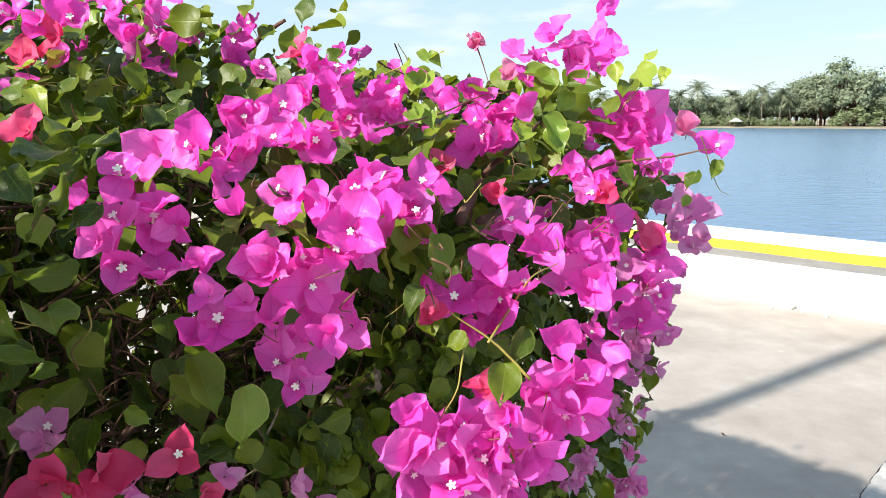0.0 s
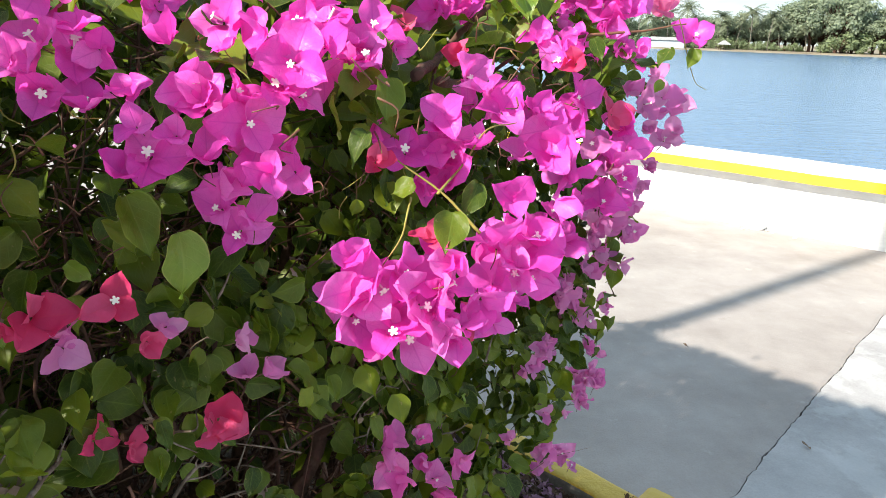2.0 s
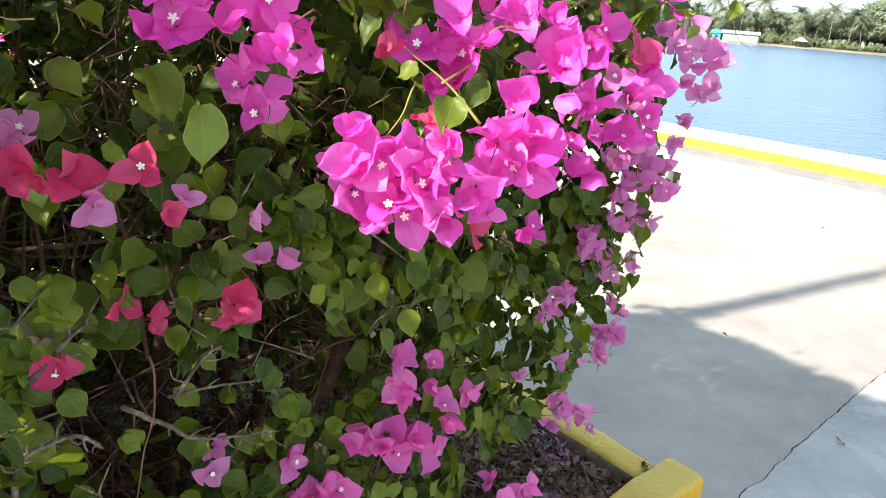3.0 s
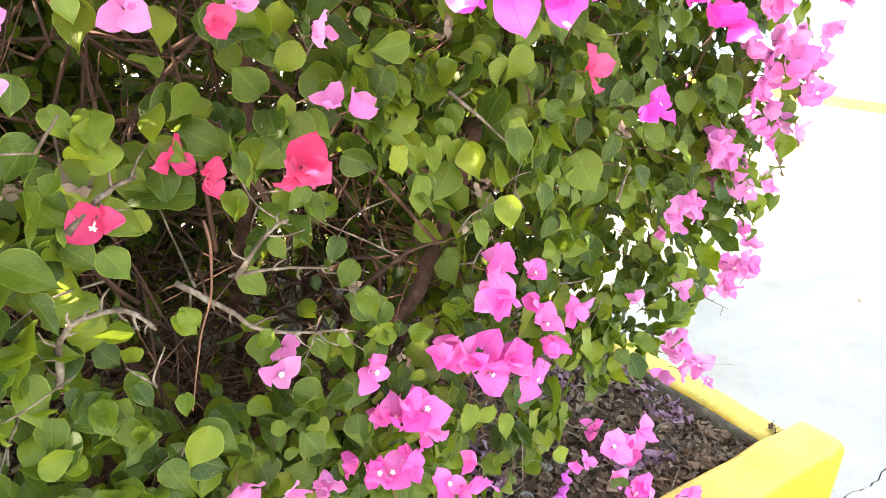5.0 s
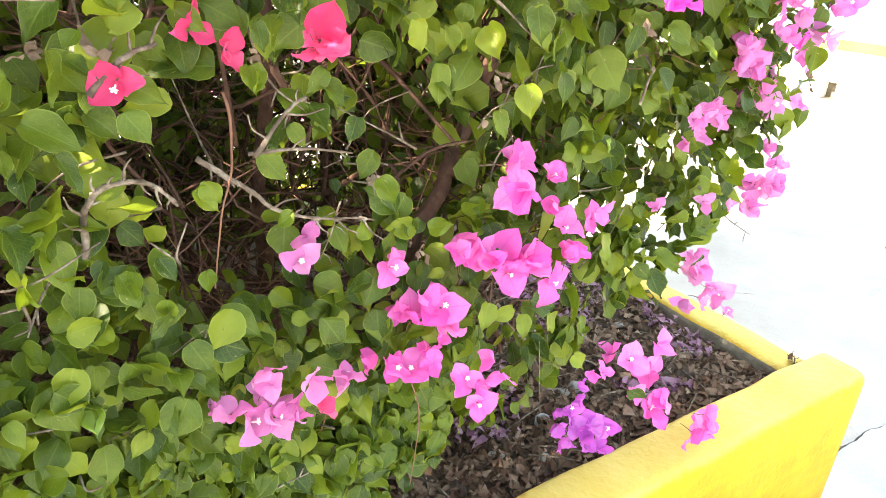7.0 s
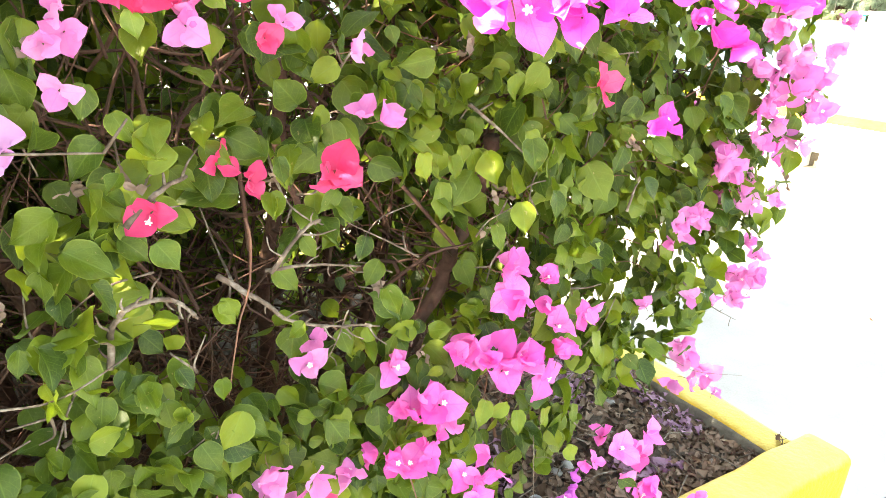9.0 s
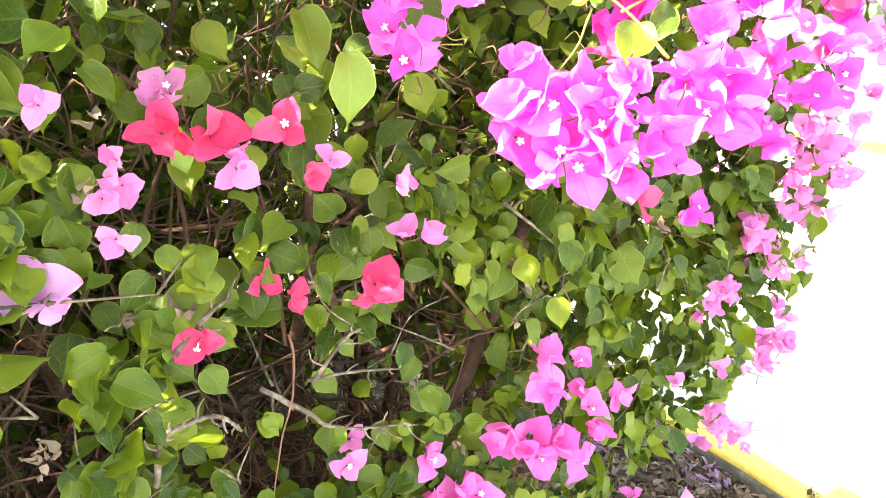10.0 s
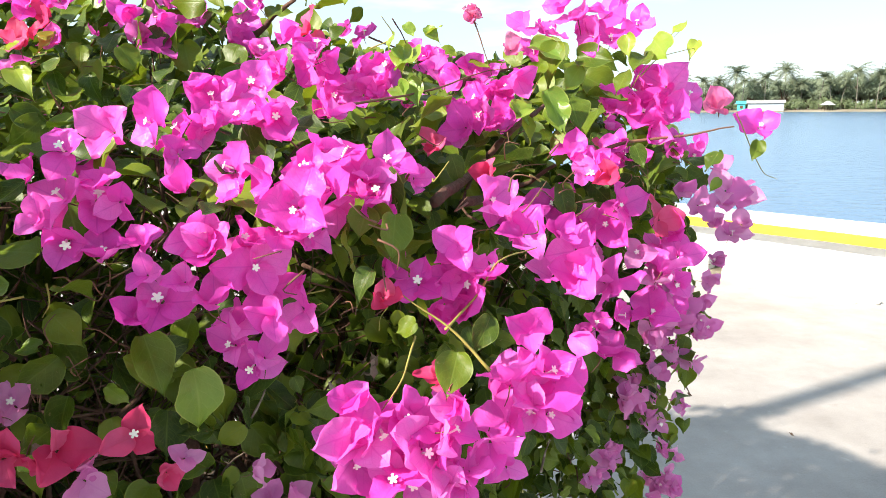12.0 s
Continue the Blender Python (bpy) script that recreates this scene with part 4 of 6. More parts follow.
CLEAR_STEMS = []
OPEN_WAY = Vector((0.05, -1, 0.06)).normalized()
STEMS = {"b": BARK, "g": GREY_BARK, "r": RED_STEM, "y": GREEN_STEM}


def stem(kind, r0, r1, *pts):
    line = [p - HOME for p in curve_points(pts, 6)]
    line = [p + noise.noise_vector(p * 30) * r0 * 0.8 + noise.noise_vector(p * 90) * r0 * 0.35 for p in line]
    last = line[-1] + (line[-1] - line[-2]) * 0.6
    if kind == "b" and r0 > 0.002 and line[0].z + HOME.z > 1.4:
        CLEAR_STEMS.extend(p + HOME for p in line[::3])
    pieces = [tube([*line, last], r0, r1 * 0.6, 8, 0.16, rb)]
    if kind == "g":
        # stubs of old side shoots, and knots where they broke
        for p, q in zip(line[2::3], line[3::3]):
            ahead = (q - p).normalized()
            side = (ahead.cross(OUT) * rb.choice((-1, 1)) + ahead * rb.uniform(0, 0.9) + OUT * rb.uniform(-0.2, 0.6)).normalized()
            n = rb.uniform(0.006, 0.03)
            pieces.append(tube(curve_points([p, p + side * n * 0.6, p + side * n + ahead * n * 0.3], 3), r0 * 0.45, 0.0006, 6, 0.2, rb))
            pieces.append(tube([p - ahead * r0 * 1.2, p, p + ahead * r0 * 1.2], r0 * 0.7, r0 * 0.7, 6, 0.3, rb))
    joined("stem", pieces, STEMS[kind], bush)


# crown, sunlit front
bloom(-0.214, 0.440, 1.498, 0.037, "m")
bloom(-0.209, 0.482, 1.507, 0.045, "m")
bloom(-0.196, 0.513, 1.508, 0.048, "m")
bloom(-0.172, 0.513, 1.508, 0.039, "m")
bloom(-0.161, 0.495, 1.490, 0.030, "m")
bloom(-0.218, 0.434, 1.465, 0.045, "m")
bloom(-0.198, 0.447, 1.461, 0.042, "m")
bloom(-0.226, 0.424, 1.455, 0.030, "m")
bloom(-0.215, 0.434, 1.434, 0.042, "m")
bloom(-0.191, 0.435, 1.430, 0.038, "m")
bloom(-0.182, 0.445, 1.459, 0.031, "m")
bloom(-0.165, 0.558, 1.531, 0.047, "m")
bloom(-0.145, 0.572, 1.534, 0.052, "m")
bloom(-0.125, 0.544, 1.515, 0.050, "m")
bloom(-0.100, 0.532, 1.514, 0.040, "m")
bloom(-0.152, 0.524, 1.512, 0.035, "m")
bloom(-0.112, 0.603, 1.553, 0.050, "m")
bloom(-0.098, 0.679, 1.553, 0.062, "m")
bloom(-0.081, 0.677, 1.534, 0.056, "m")
bloom(-0.059, 0.683, 1.548, 0.045, "m")
bloom(-0.104, 0.652, 1.579, 0.038, "m")
bloom(-0.048, 0.688, 1.559, 0.040, "m")
bloom(-0.113, 0.466, 1.480, 0.040, "m")
bloom(-0.107, 0.445, 1.467, 0.030, "m")
bloom(-0.123, 0.436, 1.440, 0.038, "m")
bloom(-0.116, 0.432, 1.431, 0.030, "m")
bloom(-0.156, 0.424, 1.418, 0.030, "m")
bloom(-0.164, 0.435, 1.438, 0.030, "m")
bloom(-0.150, 0.429, 1.397, 0.046, "m")
bloom(-0.117, 0.436, 1.400, 0.039, "m")
bloom(-0.134, 0.430, 1.412, 0.030, "m")
bloom(-0.072, 0.453, 1.450, 0.059, "m")
bloom(-0.060, 0.477, 1.436, 0.041, "m")
bloom(-0.088, 0.447, 1.415, 0.047, "m")
bloom(-0.080, 0.467, 1.389, 0.050, "m")
bloom(-0.063, 0.479, 1.479, 0.037, "m")
bloom(-0.050, 0.475, 1.467, 0.041, "m")
bloom(-0.029, 0.531, 1.482, 0.059, "m")
bloom(-0.024, 0.513, 1.462, 0.048, "m")
bloom(-0.017, 0.515, 1.448, 0.035, "m")
bloom(0.003, 0.566, 1.465, 0.034, "m")
bloom(-0.123, 0.468, 1.356, 0.042, "h")
bloom(-0.096, 0.468, 1.352, 0.042, "h")
bloom(-0.109, 0.475, 1.333, 0.039, "h")
# right of the crown
bloom(0.030, 0.521, 1.401, 0.059, "m")
bloom(0.053, 0.521, 1.392, 0.055, "m")
bloom(0.040, 0.521, 1.373, 0.046, "m")
bloom(0.076, 0.606, 1.434, 0.057, "m")
bloom(0.129, 0.787, 1.412, 0.066, "m")
bloom(0.151, 0.771, 1.388, 0.066, "m")
bloom(0.183, 0.769, 1.395, 0.066, "m")
bloom(0.088, 0.577, 1.418, 0.045, "m")
bloom(0.204, 0.775, 1.414, 0.060, "m")
bloom(0.135, 0.580, 1.381, 0.056, "h")
bloom(0.193, 0.741, 1.320, 0.066, "h")
bloom(0.131, 0.586, 1.401, 0.046, "m")
bloom(0.251, 0.797, 1.397, 0.054, "r")
bloom(0.272, 0.799, 1.354, 0.059, "m")
bloom(0.248, 0.775, 1.346, 0.054, "m")
bloom(0.272, 0.803, 1.317, 0.049, "m")
bloom(0.234, 0.766, 1.299, 0.061, "m")
bloom(0.269, 0.808, 1.286, 0.043, "m")
bloom(0.380, 1.196, 1.103, 0.064, "m")
bloom(0.187, 0.757, 1.256, 0.066, "h")
bloom(0.108, 0.490, 1.336, 0.044, "h")
bloom(0.080, 0.480, 1.336, 0.048, "h")
bloom(0.098, 0.480, 1.322, 0.056, "h")
bloom(0.120, 0.500, 1.313, 0.050, "h")
bloom(0.076, 0.470, 1.304, 0.047, "h")
bloom(0.094, 0.475, 1.306, 0.039, "h")
bloom(0.110, 0.490, 1.296, 0.040, "h")
bloom(0.188, 0.742, 1.292, 0.053, "m")
bloom(0.031, 0.448, 1.344, 0.034, "r")
bloom(-0.010, 0.478, 1.390, 0.030, "r")
# hanging cluster
bloom(-0.017, 0.415, 1.314, 0.050, "h")
bloom(-0.002, 0.420, 1.315, 0.042, "h")
bloom(0.016, 0.425, 1.323, 0.043, "h")
bloom(0.029, 0.420, 1.303, 0.050, "h")
bloom(0.047, 0.425, 1.317, 0.043, "h")
bloom(0.067, 0.440, 1.296, 0.045, "h")
bloom(-0.017, 0.420, 1.290, 0.047, "h")
bloom(0.006, 0.415, 1.289, 0.046, "h")
bloom(0.038, 0.425, 1.287, 0.039, "h")
bloom(0.055, 0.435, 1.286, 0.032, "h")
bloom(0.078, 0.450, 1.277, 0.030, "h")
bloom(0.018, 0.425, 1.274, 0.044, "h")
bloom(-0.033, 0.430, 1.302, 0.030, "h")
bloom(0.047, 0.430, 1.271, 0.036, "h")
# top of the crown
bloom(0.145, 0.824, 1.624, 0.054, "m")
bloom(0.181, 0.836, 1.632, 0.061, "m")
bloom(0.247, 1.003, 1.633, 0.057, "m")
bloom(0.119, 0.822, 1.608, 0.047, "m")
bloom(0.158, 0.816, 1.597, 0.054, "m")
bloom(0.104, 0.810, 1.584, 0.047, "m")
bloom(0.185, 0.815, 1.597, 0.040, "m")
bloom(0.246, 0.830, 1.545, 0.066, "m")
bloom(0.222, 0.812, 1.518, 0.061, "m")
bloom(0.256, 0.810, 1.512, 0.054, "m")
bloom(0.294, 0.891, 1.532, 0.045, "m")
bloom(0.235, 0.807, 1.492, 0.048, "m")
bloom(0.345, 0.958, 1.520, 0.056, "q")
bloom(0.459, 1.123, 1.491, 0.066, "m")
bloom(0.077, 0.809, 1.584, 0.030, "q")
bloom(0.036, 0.750, 1.614, 0.034, "q")
bloom(0.194, 0.801, 1.478, 0.041, "m")
bloom(-0.009, 0.809, 1.565, 0.040, "m")
bloom(0.011, 0.798, 1.551, 0.046, "m")
bloom(0.036, 0.765, 1.532, 0.045, "m")
bloom(0.054, 0.744, 1.513, 0.050, "m")
bloom(0.027, 0.709, 1.502, 0.048, "m")
bloom(0.068, 0.767, 1.538, 0.038, "m")
bloom(-0.002, 0.693, 1.485, 0.037, "r")
bloom(-0.025, 0.694, 1.531, 0.035, "m")
bloom(0.081, 0.770, 1.544, 0.045, "m")
bloom(0.054, 0.664, 1.459, 0.036, "r")
bloom(0.050, 0.792, 1.557, 0.033, "m")
bloom(-0.048, 0.680, 1.537, 0.034, "m")
# right edge
bloom(0.400, 1.074, 1.397, 0.064, "d")
bloom(0.448, 1.123, 1.381, 0.066, "d")
bloom(0.309, 0.863, 1.401, 0.045, "d")
bloom(0.425, 1.101, 1.327, 0.066, "d")
bloom(0.439, 1.115, 1.334, 0.048, "d")
bloom(0.215, 0.759, 1.363, 0.040, "d")
bloom(0.331, 1.197, 1.023, 0.065, "d")
bloom(0.303, 1.164, 0.981, 0.064, "d")
bloom(0.389, 1.237, 0.976, 0.045, "d")
bloom(0.358, 1.193, 0.896, 0.044, "d")
bloom(0.235, 0.975, 0.992, 0.036, "d")
bloom(0.359, 1.184, 0.829, 0.050, "d")
bloom(0.194, 0.903, 1.005, 0.034, "d")
bloom(0.406, 1.252, 1.036, 0.045, "d")
# far lobe
bloom(-0.391, 0.640, 1.588, 0.050, "r")
bloom(-0.402, 0.640, 1.562, 0.037, "m")
bloom(-0.362, 0.640, 1.608, 0.038, "r")
bloom(-0.340, 0.640, 1.623, 0.042, "m")
bloom(-0.331, 0.700, 1.640, 0.034, "m")
bloom(-0.348, 0.780, 1.601, 0.045, "m")
bloom(-0.326, 0.880, 1.637, 0.065, "m")
bloom(-0.323, 0.780, 1.594, 0.045, "m")
bloom(-0.262, 0.880, 1.631, 0.050, "m")
bloom(-0.190, 0.880, 1.620, 0.060, "r")
bloom(-0.169, 0.880, 1.603, 0.046, "r")
bloom(-0.111, 0.880, 1.613, 0.036, "m")
bloom(-0.338, 0.880, 1.658, 0.050, "m")
bloom(-0.263, 0.880, 1.603, 0.043, "m")
bloom(-0.377, 0.640, 1.618, 0.031, "m")
bloom(-0.263, 0.420, 1.527, 0.037, "r")
bloom(-0.365, 0.660, 1.590, 0.032, "m")
bloom(-0.414, 0.660, 1.631, 0.037, "m")
bloom(-0.335, 0.800, 1.628, 0.039, "m")
bloom(-0.213, 0.800, 1.590, 0.039, "m")
bloom(-0.252, 0.900, 1.654, 0.044, "m")
bloom(-0.355, 0.660, 1.636, 0.032, "m")
bloom(-0.345, 0.750, 1.624, 0.037, "m")
# shaded middle
bloom(-0.290, 0.457, 1.308, 0.038, "d")
bloom(-0.279, 0.420, 1.280, 0.047, "r")
bloom(-0.267, 0.427, 1.271, 0.043, "r")
bloom(-0.246, 0.442, 1.277, 0.049, "r")
bloom(-0.200, 0.457, 1.284, 0.041, "r")
bloom(-0.229, 0.443, 1.251, 0.034, "d")
bloom(-0.166, 0.473, 1.259, 0.031, "d")
bloom(-0.182, 0.471, 1.244, 0.030, "r")
bloom(-0.117, 0.492, 1.240, 0.030, "d")
bloom(-0.287, 0.389, 1.245, 0.030, "d")
bloom(-0.111, 0.555, 1.179, 0.043, "d")
bloom(-0.158, 0.551, 1.128, 0.052, "r")
bloom(-0.164, 0.545, 1.109, 0.035, "r")
bloom(-0.248, 0.507, 1.135, 0.038, "r")
bloom(-0.226, 0.520, 1.116, 0.034, "r")
bloom(-0.281, 0.442, 1.100, 0.040, "r")
bloom(0.073, 0.598, 1.214, 0.040, "r")
bloom(0.151, 0.814, 1.154, 0.051, "m")
bloom(-0.197, 0.563, 0.908, 0.044, "d")
# shaded end of the hedge
bloom(0.263, 1.031, 1.060, 0.058, "d")
bloom(0.314, 1.182, 1.002, 0.055, "d")
bloom(0.345, 1.193, 0.962, 0.056, "d")
bloom(0.231, 0.967, 0.992, 0.038, "d")
bloom(0.201, 0.914, 0.990, 0.031, "d")
bloom(0.406, 1.253, 0.955, 0.035, "d")
bloom(0.393, 1.232, 0.863, 0.041, "d")
bloom(0.358, 1.182, 0.831, 0.058, "d")
bloom(0.347, 1.176, 0.802, 0.058, "d")
bloom(0.379, 1.204, 0.830, 0.040, "d")
bloom(0.163, 0.885, 0.888, 0.031, "d")
bloom(0.244, 1.003, 0.858, 0.035, "d")
bloom(0.288, 1.154, 0.676, 0.059, "d")
bloom(0.374, 1.368, 0.525, 0.066, "d")
bloom(0.347, 1.353, 0.515, 0.066, "d")
bloom(0.404, 1.382, 0.481, 0.043, "d")
bloom(0.269, 1.094, 0.728, 0.045, "d")
bloom(0.408, 1.123, 1.272, 0.039, "d")
bloom(0.407, 1.160, 1.225, 0.035, "d")
bloom(0.252, 0.784, 1.289, 0.041, "d")
bloom(0.333, 1.107, 1.183, 0.066, "d")
bloom(0.373, 1.144, 1.190, 0.061, "d")
bloom(0.239, 0.788, 1.261, 0.035, "d")
bloom(0.309, 1.075, 1.140, 0.048, "d")
bloom(0.384, 1.224, 1.059, 0.045, "d")
bloom(0.242, 0.769, 1.333, 0.040, "d")
bloom(0.328, 1.193, 1.050, 0.055, "d")
bloom(0.292, 1.070, 1.201, 0.055, "d")
bloom(0.339, 1.117, 1.208, 0.050, "d")
bloom(0.397, 1.175, 1.166, 0.055, "d")
bloom(0.430, 1.208, 1.130, 0.050, "d")
bloom(0.351, 1.129, 1.160, 0.055, "d")
bloom(0.326, 1.105, 1.136, 0.045, "d")
bloom(0.310, 1.088, 1.101, 0.045, "d")
bloom(0.422, 1.201, 1.213, 0.045, "d")
bloom(0.374, 1.152, 1.090, 0.045, "d")
bloom(0.268, 1.046, 1.072, 0.045, "d")
bloom(0.292, 1.070, 1.047, 0.050, "d")
bloom(0.243, 1.021, 0.982, 0.045, "d")
bloom(0.220, 0.998, 0.960, 0.040, "d")
bloom(0.330, 1.108, 0.988, 0.040, "d")
bloom(0.338, 1.117, 0.826, 0.045, "d")
bloom(0.369, 1.147, 0.838, 0.045, "d")
bloom(0.359, 1.137, 1.208, 0.050, "d")
bloom(0.336, 1.114, 1.157, 0.050, "d")
bloom(0.411, 1.189, 1.143, 0.045, "d")
bloom(0.279, 1.058, 1.048, 0.050, "d")
# low clusters
bloom(-0.007, 0.728, 0.972, 0.061, "l")
bloom(-0.011, 0.721, 0.943, 0.062, "l")
bloom(0.030, 0.795, 0.948, 0.041, "l")
bloom(0.052, 0.792, 0.885, 0.051, "l")
bloom(0.087, 0.821, 0.887, 0.043, "l")
bloom(-0.047, 0.692, 0.873, 0.046, "l")
bloom(-0.017, 0.721, 0.868, 0.064, "l")
bloom(0.016, 0.742, 0.859, 0.065, "l")
bloom(-0.003, 0.718, 0.840, 0.056, "l")
bloom(0.049, 0.773, 0.811, 0.059, "l")
bloom(0.060, 0.793, 0.848, 0.051, "l")
bloom(-0.126, 0.644, 0.872, 0.044, "l")
bloom(-0.102, 0.655, 0.811, 0.061, "l")
bloom(-0.074, 0.659, 0.822, 0.061, "l")
bloom(-0.072, 0.659, 0.777, 0.031, "l")
bloom(-0.121, 0.653, 0.809, 0.038, "l")
# lowest clusters
bloom(-0.222, 0.516, 0.792, 0.047, "d")
bloom(-0.253, 0.490, 0.767, 0.046, "d")
bloom(-0.231, 0.506, 0.742, 0.054, "d")
bloom(-0.214, 0.521, 0.741, 0.049, "d")
bloom(-0.206, 0.530, 0.746, 0.037, "d")
bloom(-0.157, 0.575, 0.770, 0.038, "d")
bloom(-0.177, 0.557, 0.734, 0.033, "r")
bloom(-0.119, 0.622, 0.751, 0.040, "l")
bloom(-0.102, 0.631, 0.748, 0.054, "l")
bloom(-0.078, 0.638, 0.756, 0.033, "l")
bloom(-0.033, 0.631, 0.748, 0.040, "l")
bloom(-0.016, 0.615, 0.725, 0.045, "l")
bloom(0.004, 0.633, 0.750, 0.045, "l")
bloom(0.101, 0.804, 0.616, 0.033, "v")
bloom(0.122, 0.816, 0.568, 0.047, "v")
bloom(0.099, 0.799, 0.571, 0.041, "v")
bloom(0.147, 0.840, 0.543, 0.043, "v")
bloom(0.087, 0.789, 0.541, 0.042, "v")
bloom(0.119, 0.816, 0.530, 0.048, "v")
bloom(0.142, 0.836, 0.507, 0.039, "v")
bloom(0.091, 0.792, 0.606, 0.037, "v")
bloom(0.076, 0.777, 0.575, 0.033, "v")
bloom(0.171, 0.886, 0.641, 0.060, "l")
bloom(0.223, 1.092, 0.489, 0.065, "l")
bloom(0.130, 0.837, 0.648, 0.033, "l")
bloom(0.219, 0.903, 0.550, 0.063, "l")
bloom(0.234, 0.913, 0.562, 0.050, "l")
bloom(0.327, 1.003, 0.477, 0.060, "l")
bloom(0.312, 0.993, 0.433, 0.065, "l")
# near side
bloom(-0.294, 0.387, 1.264, 0.030, "d")
bloom(-0.297, 0.380, 1.238, 0.031, "d")
bloom(-0.298, 0.386, 1.205, 0.032, "d")
bloom(-0.346, 0.359, 1.178, 0.051, "p")
bloom(-0.340, 0.363, 1.157, 0.032, "p")
bloom(-0.301, 0.345, 1.306, 0.030, "d")
bloom(-0.286, 0.432, 1.308, 0.030, "d")
# single leaves that stand clear of the rest
clear_leaf(-0.227, 0.370, 1.415, 0.046, "g")
clear_leaf(-0.245, 0.360, 1.395, 0.032, "g")
clear_leaf(-0.225, 0.380, 1.512, 0.038, "g")
clear_leaf(-0.218, 0.380, 1.489, 0.032, "g")
clear_leaf(-0.227, 0.370, 1.475, 0.032, "g")
clear_leaf(-0.207, 0.380, 1.473, 0.029, "g")
clear_leaf(-0.231, 0.360, 1.495, 0.028, "g")
clear_leaf(-0.226, 0.400, 1.523, 0.030, "g")
clear_leaf(-0.171, 0.448, 1.345, 0.048, "g")
clear_leaf(-0.145, 0.461, 1.312, 0.055, "y")
clear_leaf(0.042, 0.440, 1.348, 0.034, "g")
clear_leaf(0.061, 0.486, 1.361, 0.030, "g")
clear_leaf(0.010, 0.452, 1.375, 0.020, "g")
clear_leaf(-0.022, 0.464, 1.403, 0.025, "g")
clear_leaf(-0.004, 0.488, 1.431, 0.038, "g")
clear_leaf(0.115, 0.792, 1.577, 0.052, "y")
clear_leaf(0.167, 0.804, 1.571, 0.047, "g")
clear_leaf(0.235, 0.799, 1.580, 0.049, "y")
clear_leaf(-0.022, 0.677, 1.567, 0.039, "y")
clear_leaf(0.001, 0.686, 1.517, 0.052, "g")
clear_leaf(-0.016, 0.674, 1.534, 0.034, "y")
clear_leaf(0.121, 0.736, 1.516, 0.049, "y")
clear_leaf(0.181, 0.802, 1.528, 0.047, "g")
clear_leaf(0.143, 0.756, 1.513, 0.044, "g")
clear_leaf(0.087, 0.733, 1.516, 0.031, "y")
clear_leaf(-0.141, 0.850, 1.640, 0.055, "g")
clear_leaf(-0.109, 0.431, 1.458, 0.022, "g")
clear_leaf(-0.400, 0.800, 1.599, 0.049, "g")
clear_leaf(-0.199, 0.850, 1.580, 0.035, "g")
clear_leaf(-0.135, 0.850, 1.604, 0.035, "g")
clear_leaf(0.213, 0.789, 1.564, 0.039, "g")
clear_leaf(0.439, 1.077, 1.452, 0.036, "g")
clear_leaf(0.300, 0.801, 1.458, 0.031, "g")
clear_leaf(-0.485, 0.800, 1.628, 0.039, "g")
clear_leaf(-0.360, 0.600, 1.551, 0.035, "y")
clear_leaf(-0.330, 0.600, 1.556, 0.035, "g")
clear_leaf(-0.367, 0.600, 1.575, 0.030, "y")
clear_leaf(-0.312, 0.500, 1.551, 0.029, "g")
clear_leaf(-0.300, 0.800, 1.577, 0.053, "g")
clear_leaf(-0.406, 0.800, 1.640, 0.039, "y")
clear_leaf(-0.317, 0.800, 1.609, 0.039, "y")
clear_leaf(-0.251, 0.900, 1.668, 0.036, "g")
clear_leaf(-0.230, 0.900, 1.640, 0.033, "g")
clear_leaf(-0.174, 0.880, 1.665, 0.043, "g")
clear_leaf(-0.128, 0.880, 1.665, 0.036, "g")
clear_leaf(-0.112, 0.860, 1.628, 0.028, "g")
clear_leaf(-0.309, 0.950, 1.646, 0.035, "g")
clear_leaf(-0.327, 0.950, 1.672, 0.039, "g")
clear_leaf(-0.283, 0.950, 1.624, 0.031, "g")
clear_leaf(-0.347, 0.800, 1.646, 0.032, "y")
clear_leaf(-0.345, 0.720, 1.590, 0.035, "g")
clear_leaf(-0.314, 0.700, 1.571, 0.035, "g")
clear_leaf(-0.326, 0.600, 1.541, 0.030, "g")
clear_leaf(-0.306, 0.620, 1.541, 0.031, "g")
clear_leaf(-0.257, 0.600, 1.531, 0.028, "g")
clear_leaf(-0.254, 0.660, 1.553, 0.033, "g")
clear_leaf(-0.365, 0.650, 1.584, 0.029, "y")
clear_leaf(0.295, 0.983, 1.619, 0.032, "y")
clear_leaf(0.313, 0.971, 1.595, 0.028, "y")
clear_leaf(0.201, 0.795, 1.583, 0.029, "y")
clear_leaf(-0.035, 0.671, 1.580, 0.022, "y")
clear_leaf(-0.009, 0.779, 1.601, 0.022, "y")
clear_leaf(0.145, 0.809, 1.551, 0.034, "y")
clear_leaf(0.196, 0.794, 1.545, 0.033, "g")
clear_leaf(0.095, 0.727, 1.501, 0.028, "g")
clear_leaf(0.146, 0.763, 1.484, 0.032, "g")
clear_leaf(0.105, 0.748, 1.469, 0.029, "g")
clear_leaf(0.216, 0.782, 1.466, 0.030, "g")
clear_leaf(-0.019, 0.679, 1.592, 0.019, "y")
clear_leaf(-0.010, 0.775, 1.599, 0.022, "y")
clear_leaf(-0.025, 0.677, 1.564, 0.034, "y")
clear_leaf(-0.009, 0.682, 1.529, 0.043, "g")
clear_leaf(-0.026, 0.669, 1.534, 0.031, "y")
clear_leaf(0.087, 0.733, 1.516, 0.037, "y")
clear_leaf(0.124, 0.735, 1.510, 0.037, "y")
